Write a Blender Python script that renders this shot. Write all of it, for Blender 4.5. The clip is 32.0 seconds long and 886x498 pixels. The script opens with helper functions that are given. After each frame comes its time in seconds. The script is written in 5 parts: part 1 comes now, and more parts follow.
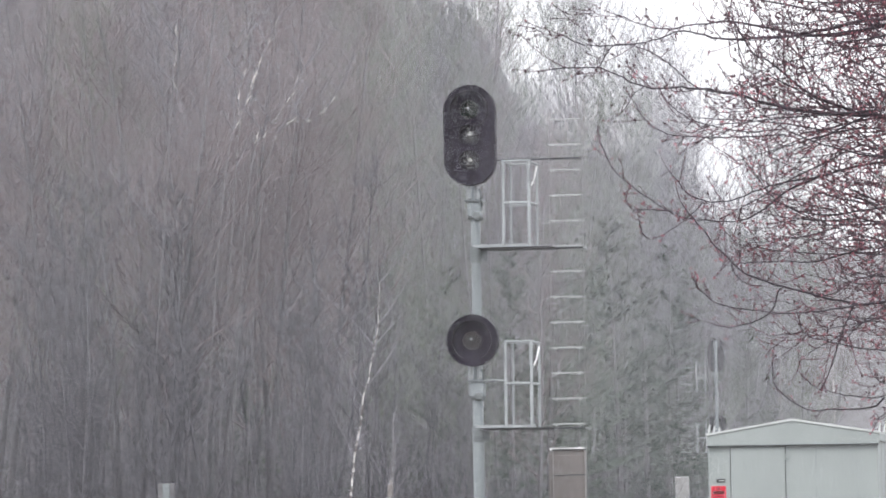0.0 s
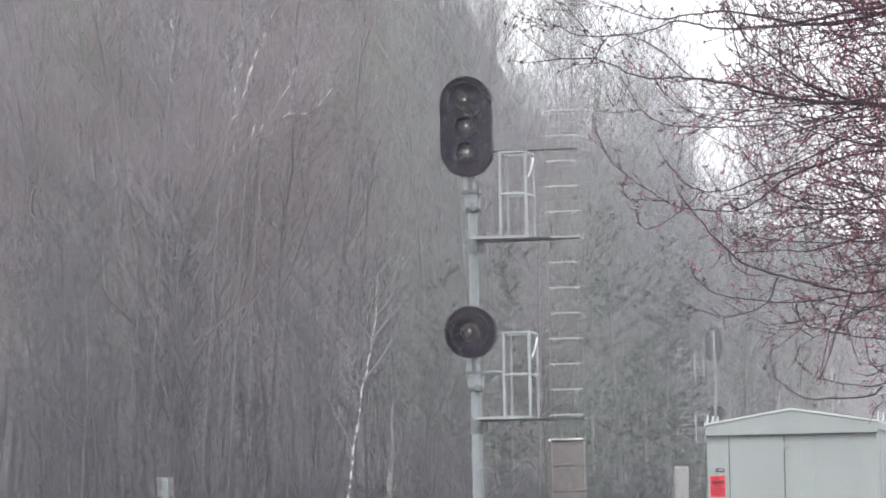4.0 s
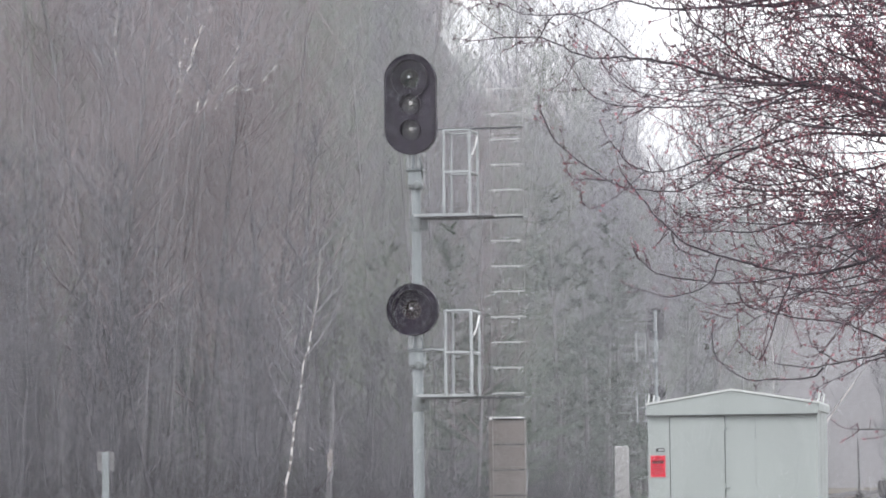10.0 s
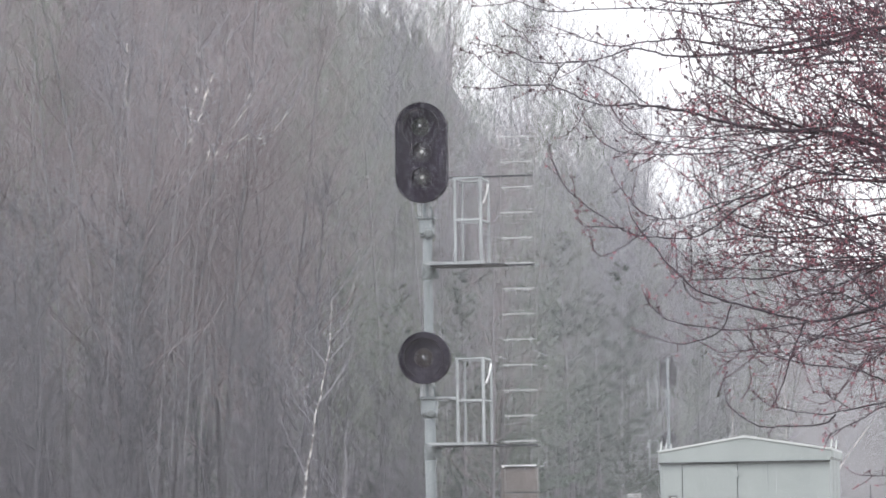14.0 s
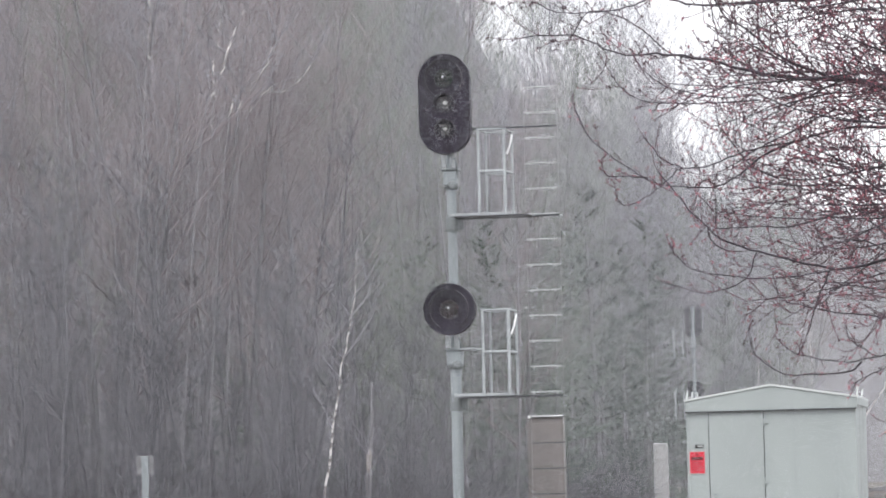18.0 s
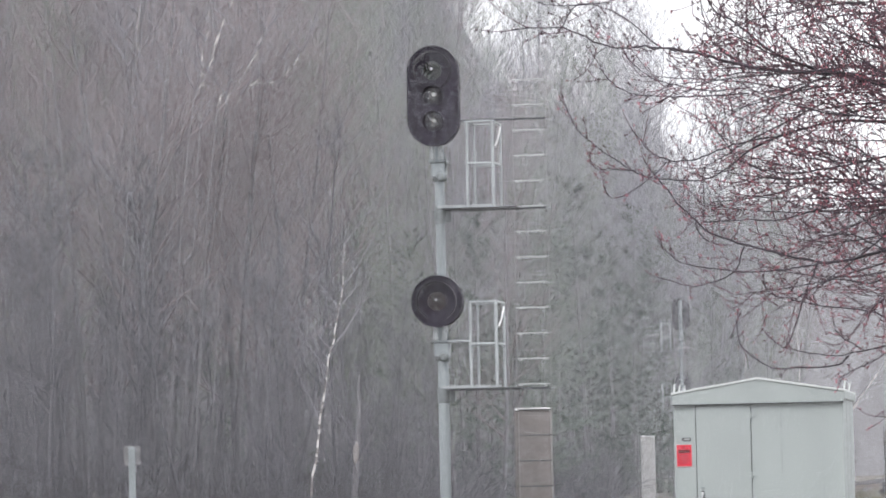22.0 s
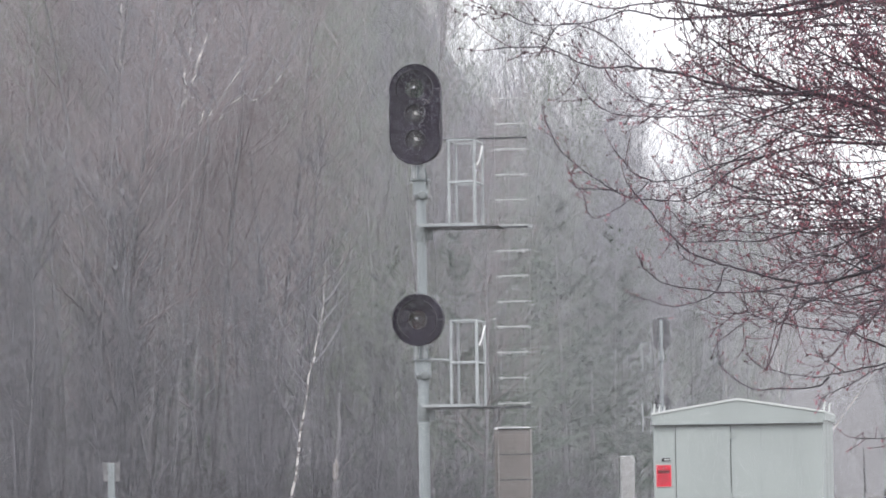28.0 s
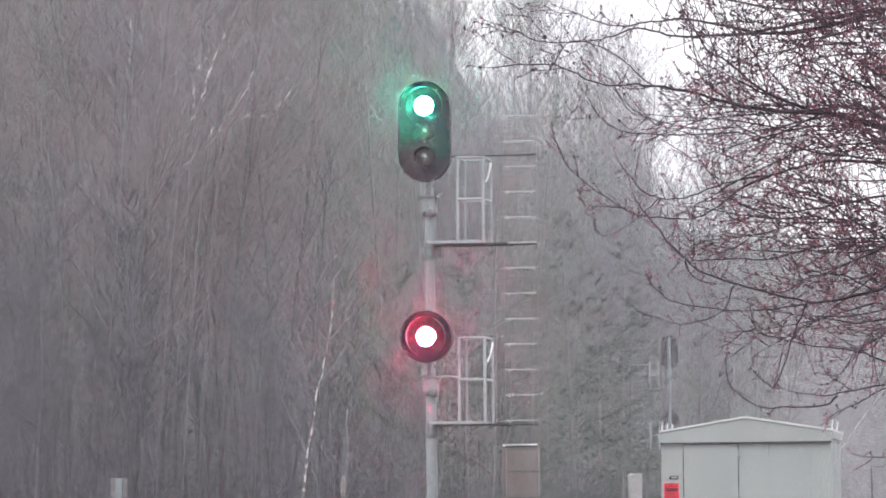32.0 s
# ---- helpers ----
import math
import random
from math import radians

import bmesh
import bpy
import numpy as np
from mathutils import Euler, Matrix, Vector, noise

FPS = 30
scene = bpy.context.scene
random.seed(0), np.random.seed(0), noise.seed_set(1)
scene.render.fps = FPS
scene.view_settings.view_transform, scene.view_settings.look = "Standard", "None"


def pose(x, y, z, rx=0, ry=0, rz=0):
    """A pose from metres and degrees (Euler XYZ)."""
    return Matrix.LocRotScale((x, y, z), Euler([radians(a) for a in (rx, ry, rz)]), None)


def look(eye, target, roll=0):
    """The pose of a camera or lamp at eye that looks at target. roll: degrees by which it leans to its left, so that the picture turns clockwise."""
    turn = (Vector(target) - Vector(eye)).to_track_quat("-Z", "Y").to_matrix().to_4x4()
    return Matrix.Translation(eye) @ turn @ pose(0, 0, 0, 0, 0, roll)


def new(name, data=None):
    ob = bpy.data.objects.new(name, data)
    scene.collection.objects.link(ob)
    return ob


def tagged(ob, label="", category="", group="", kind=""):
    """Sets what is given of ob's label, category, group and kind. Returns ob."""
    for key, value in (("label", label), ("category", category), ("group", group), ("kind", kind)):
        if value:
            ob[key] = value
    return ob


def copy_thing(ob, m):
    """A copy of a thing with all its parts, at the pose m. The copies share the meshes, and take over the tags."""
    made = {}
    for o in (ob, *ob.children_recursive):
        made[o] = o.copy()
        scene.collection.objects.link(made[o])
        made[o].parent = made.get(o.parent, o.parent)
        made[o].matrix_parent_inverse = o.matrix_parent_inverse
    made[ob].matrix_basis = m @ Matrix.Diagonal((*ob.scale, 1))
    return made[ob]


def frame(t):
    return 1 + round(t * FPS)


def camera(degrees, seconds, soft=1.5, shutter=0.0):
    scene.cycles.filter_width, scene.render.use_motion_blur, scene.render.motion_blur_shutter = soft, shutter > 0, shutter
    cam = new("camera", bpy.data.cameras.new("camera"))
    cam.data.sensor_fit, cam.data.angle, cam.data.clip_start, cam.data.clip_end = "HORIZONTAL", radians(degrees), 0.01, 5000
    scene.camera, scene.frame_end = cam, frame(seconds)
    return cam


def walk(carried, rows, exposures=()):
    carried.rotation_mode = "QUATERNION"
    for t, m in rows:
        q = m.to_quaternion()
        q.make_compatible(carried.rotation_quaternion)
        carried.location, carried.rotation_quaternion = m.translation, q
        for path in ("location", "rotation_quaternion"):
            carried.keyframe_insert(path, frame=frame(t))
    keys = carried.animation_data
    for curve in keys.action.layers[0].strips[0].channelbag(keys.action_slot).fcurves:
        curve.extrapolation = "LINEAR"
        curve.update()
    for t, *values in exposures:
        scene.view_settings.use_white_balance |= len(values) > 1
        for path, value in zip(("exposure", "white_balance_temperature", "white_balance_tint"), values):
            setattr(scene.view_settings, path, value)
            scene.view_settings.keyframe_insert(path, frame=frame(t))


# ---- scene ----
import collections

cam = camera(12.0, 32.0, soft=1.7)
EYE = Vector((0.0, 0.0, 1.6))
# seconds, bearing to the right, elevation, roll (degrees): a hand-held long lens
ROWS = [
    (0, -0.4175, 3.6225, -0.745), (0.5, -0.2984, 3.7324, -0.945), (1, -0.373, 3.7793, -1.128), (1.5, -0.4289, 3.3526, -1.054),
    (2, -0.6409, 3.6439, -0.886), (2.5, -0.4748, 3.5017, -1.073), (4.5, -0.3815, 3.524, -1.19), (5, -0.3989, 3.6481, -1.036),
    (5.5, -0.284, 3.7526, -0.996), (6, -0.3765, 3.8324, -0.477), (6.5, -0.174, 4.0098, -0.955), (7, -0.1915, 3.7576, -0.399),
    (7.5, -0.4757, 3.9979, -0.618), (8, -0.7982, 3.9827, -0.572), (8.5, -0.1573, 3.7116, -0.757), (9, 0.6864, 3.6027, -0.908),
    (9.5, 0.7714, 3.4568, -0.782), (10, 0.3903, 3.193, -0.63), (10.5, 0.251, 3.0482, -0.526), (11, 0.1314, 3.1045, -0.774),
    (11.4, 0.1387, 3.4694, -0.855), (11.5, 0.1326, 3.8155, -0.812), (12, 0.06, 3.7928, -0.616), (12.5, -0.0723, 3.845, -0.684),
    (13, -0, 3.6819, -0.54), (13.5, 0.053, 3.7274, -0.799), (14, 0.243, 3.8503, -0.884), (14.5, 0.3648, 3.8029, -0.992),
    (16.5, 0.5125, 3.7262, -1.241), (17, -0.0446, 3.0942, -1.086), (17.5, -0.1671, 3.2412, -1.22), (18, -0.1017, 3.1949, -1.4),
    (18.5, 0.3566, 3.0973, -1.236), (19, 0.2876, 2.9146, -1.149), (19.5, 0.1445, 2.917, -1.136), (20, -0.0887, 3.2894, -0.966),
    (20.5, -0.117, 3.1972, -0.943), (21, -0.0034, 2.9953, -1.031), (21.5, -0.0553, 3.0297, -1.19), (22, 0.0599, 3.0823, -1.159),
    (22.5, 0.061, 3.2901, -0.998), (23, -0.0135, 3.1882, -0.92), (23.5, 0.0648, 3.1779, -0.935), (24, 0.1951, 3.0331, -0.958),
    (24.5, 0.5615, 2.7936, -1.077), (25, 0.3938, 2.753, -0.892), (25.5, 0.2474, 2.667, -0.776), (27.5, 0.3988, 3.1584, -0.791),
    (28, 0.3206, 3.3309, -0.754), (28.5, 0.2655, 3.4293, -0.859), (29, 0.2401, 3.6237, -0.96), (29.5, 0.3156, 3.7324, -1.104),
    (30, 0.5426, 3.5472, -1.343), (30.5, 0.4519, 3.4241, -1.024), (31, -0.0995, 3.7432, -0.96), (31.5, 0.1498, 3.6393, -0.529),
    (32, 0.208, 3.5625, -0.527),
]


def aim(bearing, elevation, roll):
    a, e = radians(bearing), radians(elevation)
    way = Vector((math.sin(a) * math.cos(e), math.cos(a) * math.cos(e), math.sin(e)))
    return look(EYE, EYE + way * 50, roll)


walk(cam, [(t, aim(b, e, r)) for t, b, e, r in ROWS], [(0.0, 0.95, 6500, 10), (28.5, 0.95, 6500, 10), (28.8, 0.74, 6500, 13), (32.0, 0.74, 6500, 13)])

# ---- light: a bright, wet overcast ----
SUN_EL, SUN_ROT = radians(52), radians(200)
world = bpy.data.worlds.new("overcast")
scene.world = world
world.use_nodes = True
wn, wl = world.node_tree.nodes, world.node_tree.links
bg = wn["Background"]
sky = wn.new("ShaderNodeTexSky")
sky.sky_type, sky.sun_disc, sky.sun_elevation, sky.sun_rotation = "NISHITA", False, SUN_EL, SUN_ROT
sky.dust_density, sky.air_density = 6.0, 1.0
dim = wn.new("ShaderNodeVectorMath")
dim.operation = "SCALE"
dim.inputs["Scale"].default_value = 0.10
cloud = wn.new("ShaderNodeTexNoise")
cloud.inputs["Scale"].default_value, cloud.inputs["Detail"].default_value = 2.5, 4.0
ramp = wn.new("ShaderNodeValToRGB")
ramp.color_ramp.elements[0].color = (0.86, 0.88, 0.93, 1)
ramp.color_ramp.elements[1].color = (0.99, 0.99, 1.0, 1)
mixw = wn.new("ShaderNodeMixRGB")
mixw.inputs["Fac"].default_value = 0.92
wl.new(sky.outputs["Color"], dim.inputs[0])
wl.new(dim.outputs[0], mixw.inputs["Color1"])
wl.new(cloud.outputs["Fac"], ramp.inputs["Fac"])
wl.new(ramp.outputs["Color"], mixw.inputs["Color2"])
wl.new(mixw.outputs["Color"], bg.inputs["Color"])
bg.inputs["Strength"].default_value = 1.0
sun_data = bpy.data.lights.new("sun", "SUN")
sun_data.energy, sun_data.angle, sun_data.color = 0.6, radians(25), (1.0, 0.97, 0.93)
sun = new("sun", sun_data)
sun.matrix_world = look((0, 0, 60), (18, 46, 0))


# ---- materials ----
def material(name, base, rough=0.7, metal=0.0, spread=0.25, scale=6.0, bump=0.0, fine=60.0, stretch=(1, 1, 1), by_object=0.0, coat=0.0, second=None, spec=0.5):
    """A surface with stains at a coarse scale, grain at a fine one, and fine relief."""
    mat = bpy.data.materials.new(name)
    mat.use_nodes = True
    n, l = mat.node_tree.nodes, mat.node_tree.links
    b = n["Principled BSDF"]
    tc = n.new("ShaderNodeTexCoord")
    mp = n.new("ShaderNodeMapping")
    mp.inputs["Scale"].default_value = stretch
    l.new(tc.outputs["Object"], mp.inputs["Vector"])
    coarse, grain = n.new("ShaderNodeTexNoise"), n.new("ShaderNodeTexNoise")
    for tex, s, d in ((coarse, scale, 5.0), (grain, fine, 3.0)):
        tex.inputs["Scale"].default_value, tex.inputs["Detail"].default_value = s, d
        l.new(mp.outputs["Vector"], tex.inputs["Vector"])
    r = n.new("ShaderNodeValToRGB")
    lo = second or [c * (1 - spread) for c in base]
    r.color_ramp.elements[0].color, r.color_ramp.elements[0].position = (*lo, 1), 0.36
    r.color_ramp.elements[1].color, r.color_ramp.elements[1].position = (*[min(1, c * (1 + spread)) for c in base], 1), 0.66
    l.new(coarse.outputs["Fac"], r.inputs["Fac"])
    g = n.new("ShaderNodeMixRGB")
    g.blend_type = "MULTIPLY"
    g.inputs["Fac"].default_value = 0.5
    gr = n.new("ShaderNodeMapRange")
    gr.inputs["From Min"].default_value, gr.inputs["From Max"].default_value = 0.3, 0.7
    gr.inputs["To Min"].default_value, gr.inputs["To Max"].default_value = 1 - spread, 1 + spread
    l.new(grain.outputs["Fac"], gr.inputs["Value"])
    l.new(r.outputs["Color"], g.inputs["Color1"])
    l.new(gr.outputs["Result"], g.inputs["Color2"])
    out = g.outputs["Color"]
    if by_object:
        info, hsv, mr = n.new("ShaderNodeObjectInfo"), n.new("ShaderNodeHueSaturation"), n.new("ShaderNodeMapRange")
        mr.inputs["To Min"].default_value, mr.inputs["To Max"].default_value = 1 - by_object, 1 + by_object
        l.new(info.outputs["Random"], mr.inputs["Value"])
        l.new(mr.outputs["Result"], hsv.inputs["Value"])
        l.new(out, hsv.inputs["Color"])
        out = hsv.outputs["Color"]
    l.new(out, b.inputs["Base Color"])
    rr = n.new("ShaderNodeMapRange")
    rr.inputs["To Min"].default_value, rr.inputs["To Max"].default_value = max(0.05, rough - 0.15), min(1, rough + 0.15)
    l.new(coarse.outputs["Fac"], rr.inputs["Value"])
    l.new(rr.outputs["Result"], b.inputs["Roughness"])
    b.inputs["Specular IOR Level"].default_value = spec
    b.inputs["Metallic"].default_value, b.inputs["Coat Weight"].default_value = metal, coat
    if bump:
        bp = n.new("ShaderNodeBump")
        bp.inputs["Strength"].default_value, bp.inputs["Distance"].default_value = bump, 0.02
        l.new(grain.outputs["Fac"], bp.inputs["Height"])
        l.new(bp.outputs["Normal"], b.inputs["Normal"])
    return mat


def glow(name, color, strength):
    mat = bpy.data.materials.new(name)
    mat.use_nodes = True
    n, l = mat.node_tree.nodes, mat.node_tree.links
    e = n.new("ShaderNodeEmission")
    e.inputs["Color"].default_value, e.inputs["Strength"].default_value = (*color, 1), strength
    l.new(e.outputs["Emission"], n["Material Output"].inputs["Surface"])
    return mat


def lens_glass(name, tint, frost, gloss):
    """A moulded glass lens: mostly clear, tinted, with a glossy skin."""
    mat = bpy.data.materials.new(name)
    mat.use_nodes = True
    n, l = mat.node_tree.nodes, mat.node_tree.links
    t, g, m = n.new("ShaderNodeBsdfTransparent"), n.new("ShaderNodeBsdfGlossy"), n.new("ShaderNodeMixShader")
    d, k = n.new("ShaderNodeBsdfTranslucent"), n.new("ShaderNodeMixShader")
    t.inputs["Color"].default_value = d.inputs["Color"].default_value = (*tint, 1)
    g.inputs["Roughness"].default_value, k.inputs["Fac"].default_value = 0.3, frost
    m.inputs["Fac"].default_value = gloss
    l.new(t.outputs["BSDF"], k.inputs[1])
    l.new(d.outputs["BSDF"], k.inputs[2])
    l.new(k.outputs["Shader"], m.inputs[1])
    l.new(g.outputs["BSDF"], m.inputs[2])
    l.new(m.outputs["Shader"], n["Material Output"].inputs["Surface"])
    return mat


GALV = material("galvanised steel", (0.345, 0.37, 0.385), 0.5, 0.15, 0.16, 5.0, 0.15, 90)
GALV_DULL = material("weathered galvanised steel", (0.19, 0.21, 0.217), 0.6, 0.3, 0.2, 5.0, 0.15, 90)
WET_STEEL = material("wet dark steel grating", (0.06, 0.064, 0.07), 0.4, 0.3, 0.3, 8.0, 0.2, 120)
BLACK = material("matt black enamel", (0.017, 0.0135, 0.024), 0.6, 0.0, 0.35, 7.0, 0.1, 80, (1, 1, 0.25), spec=0.15)
# Hood black is made lighter than the target's to offset the shade inside.
BLACK_LIFTED = material("black visor enamel, lightened for shade", (0.036, 0.032, 0.040), 0.8, 0.0, 0.3, 9.0, 0.05, 80, spec=0.3)
STILE = material("dull grey flat steel", (0.19, 0.185, 0.19), 0.7)
LENS_SPOT = material("white spot for a lens glint", (0.55, 0.55, 0.54), 0.25)
SHUTTER = material("grey shutter plate", (0.04, 0.04, 0.043), 0.35, 0.3, 0.4, 16.0, 0.1, 60)
CASE_GREY = material("pale grey green paint", (0.325, 0.362, 0.362), 0.45, 0.0, 0.06, 1.6, 0.06, 45, (1, 1, 0.3))
CASE_TRIM = material("pale roof paint", (0.58, 0.61, 0.61), 0.4, 0.0, 0.07, 3.0, 0.05, 50)
CASE_BROWN = material("weathered brown-grey steel", (0.205, 0.185, 0.18), 0.6, 0.0, 0.14, 2.5, 0.1, 40, (1, 1, 0.35))
CASE_FAR = material("weathered light grey steel", (0.34, 0.34, 0.34), 0.6, 0.0, 0.12, 2.5, 0.1, 40)
SEAM = material("dark door seam", (0.06, 0.065, 0.066), 0.7)
# White that holds the wet surface's sky reflection in its colour.
WHITE_SHEEN = material("wet white, sky sheen painted in", (0.74, 0.75, 0.76), 0.25)
DARK_PLATE = material("weathered dark plate", (0.2, 0.2, 0.21), 0.7)
SEAM_SOFT = material("pressed sheet seam", (0.30, 0.335, 0.335), 0.6)
POLE = material("dull wet galvanised pole", (0.258, 0.288, 0.302), 0.45, 0.15, 0.14, 4.0, 0.12, 70, (1, 1, 0.2))
RED_SIGN = material("red enamel notice", (0.60, 0.026, 0.055), 0.4, 0.0, 0.12, 12.0)
SIGN_INK = material("dark sign ink", (0.12, 0.02, 0.025), 0.6)
SIGN_PALE = material("pale sign ink", (0.5, 0.28, 0.28), 0.6)
CHROME = material("worn chrome", (0.45, 0.46, 0.47), 0.3, 0.9)
CONCRETE = material("stained concrete", (0.3, 0.29, 0.28), 0.85, 0.0, 0.2, 4.0, 0.4, 50)
BARK = material("grey brown bark", (0.175, 0.17, 0.183), 0.9, 0.0, 0.2, 3.0, 0.3, 30, (1, 1, 0.25), 0.14)
TWIGS = material("mauve grey twigs", (0.190, 0.185, 0.209), 0.9, 0.0, 0.2, 0.5, 0.0, 4.0, (1, 1, 1), 0.12)
TWIGS_RED = material("budding reddish twigs", (0.236, 0.200, 0.211), 0.9, 0.0, 0.2, 0.5, 0.0, 4.0, (1, 1, 1), 0.12)
TWIGS_GREEN = material("lichened grey green twigs", (0.186, 0.210, 0.176), 0.9, 0.0, 0.2, 0.5, 0.0, 4.0, (1, 1, 1), 0.12)
RUNG = material("wet pale galvanised rung", (0.47, 0.49, 0.50), 0.35, 0.1, 0.15)
BIRCH = material("white birch bark", (0.52, 0.505, 0.505), 0.8, 0.0, 0.2, 7.0, 0.2, 24, (0.5, 0.5, 1.0), 0.0, 0.0, (0.15, 0.135, 0.135))
for node in BIRCH.node_tree.nodes:
    if node.type == "VALTORGB":
        node.color_ramp.elements[0].position, node.color_ramp.elements[1].position = 0.44, 0.53
PALE_BARK = material("pale tan bark", (0.60, 0.57, 0.56), 0.85, 0.0, 0.3, 5.0, 0.2, 24, (1, 1, 0.7), 0.15, 0.0, (0.26, 0.24, 0.24))
PEELED = material("weathered peeled wood", (0.30, 0.275, 0.27), 0.85, 0.0, 0.25, 6.0, 0.2, 30)
NEEDLES = material("dull pine needles", (0.084, 0.108, 0.086), 0.9, 0.0, 0.35, 1.2, 0.0, 8.0, (1, 1, 1), 0.2)
MAPLE_BARK = material("purplish brown maple bark", (0.052, 0.043, 0.057), 0.6, 0.0, 0.4, 9.0, 0.4, 120, (1, 1, 1))
MAPLE_TWIG = material("reddish maple twigs", (0.098, 0.050, 0.070), 0.6, 0.0, 0.4, 6.0, 0.0, 60)
BUDS = material("crimson maple buds", (0.35, 0.115, 0.15), 0.6, 0.0, 0.45, 7.0, 0.0, 40)
# Backlit buds: their silhouette against the sky is put into the colour.
BUDS_DARK = material("buds darkened for backlight", (0.055, 0.026, 0.036), 0.6, 0.0, 0.4, 7.0, 0.0, 40)
GROUND = material("leaf litter and dead grass", (0.086, 0.074, 0.064), 0.95, 0.0, 0.4, 0.6, 0.6, 6.0, (1, 1, 1), 0, 0, (0.07, 0.062, 0.045))
SAPLING = material("dark wet sapling bark", (0.114, 0.112, 0.126), 0.9, 0.0, 0.25, 3.0, 0.2, 30, (1, 1, 0.3), 0.2)
# Distant housing: the haze before it is painted in by paling the black.
HAZED_BLACK = material("black enamel paled by haze", (0.045, 0.045, 0.05), 0.7, 0.0, 0.2, 6.0)
UNDERGROWTH = material("dark wet undergrowth stems", (0.064, 0.063, 0.071), 0.9, 0.0, 0.3, 1.5, 0.0, 12.0)
GRASS = material("dry winter grass", (0.12, 0.108, 0.068), 0.9, 0.0, 0.4, 2.0, 0.0, 20.0, (1, 1, 1), 0, 0, (0.075, 0.078, 0.045))
BALLAST = material("grey railway ballast", (0.075, 0.07, 0.07), 0.9, 0.0, 0.35, 6.0, 0.9, 30.0)
RAIL = material("rusty rail steel", (0.06, 0.055, 0.055), 0.45, 0.6, 0.3, 5.0)
TIE = material("old timber tie", (0.13, 0.11, 0.10), 0.9, 0.0, 0.35, 3.0, 0.4, 40.0, (1, 1, 1), 0.2)
DARK_IRON = material("black painted iron", (0.05, 0.048, 0.05), 0.6, 0.3, 0.3)
RUST = material("dark rusted steel", (0.09, 0.05, 0.045), 0.8, 0.2, 0.3)
GRASS_GREEN = material("damp greening grass", (0.105, 0.125, 0.055), 0.9, 0.0, 0.35, 2.0, 0.0, 20.0)
WET_EARTH = material("wet black earth and brush", (0.022, 0.02, 0.022), 0.9, 0.0, 0.3, 5.0, 0.3, 30)
WATER = bpy.data.materials.new("drizzle")
WATER.use_nodes = True
wb = WATER.node_tree.nodes["Principled BSDF"]
wb.inputs["Base Color"].default_value, wb.inputs["Roughness"].default_value = (0.88, 0.895, 0.98, 1), 0.6
wt = WATER.node_tree.nodes.new("ShaderNodeBsdfTranslucent")
wt.inputs["Color"].default_value = (0.90, 0.915, 0.995, 1)
wm = WATER.node_tree.nodes.new("ShaderNodeMixShader")
wm.inputs["Fac"].default_value = 0.5
WATER.node_tree.links.new(wb.outputs["BSDF"], wm.inputs[1])
WATER.node_tree.links.new(wt.outputs["BSDF"], wm.inputs[2])
WATER.node_tree.links.new(wm.outputs["Shader"], WATER.node_tree.nodes["Material Output"].inputs["Surface"])
LAMP_GREEN = glow("burning lamp behind green glass", (1.0, 1.0, 1.0), 4500.0)
LAMP_RED = glow("burning lamp behind red glass", (1.0, 1.0, 1.0), 11000.0)
LENS_CLEAR = lens_glass("lens glass", (0.92, 0.93, 0.93), 0.04, 0.045)
LENS_OUTER = lens_glass("outer lens glass", (0.97, 0.97, 0.97), 0.19, 0.014)
LEAF_BLACK = material("near-black added shutter", (0.0015, 0.0015, 0.0015), 0.9, spec=0.0)
LENS_GREEN = lens_glass("green lens glass", (0.09, 1.0, 0.66), 0.018, 0.003)
LENS_RED = lens_glass("red lens glass", (1.0, 0.12, 0.26), 0.018, 0.003)


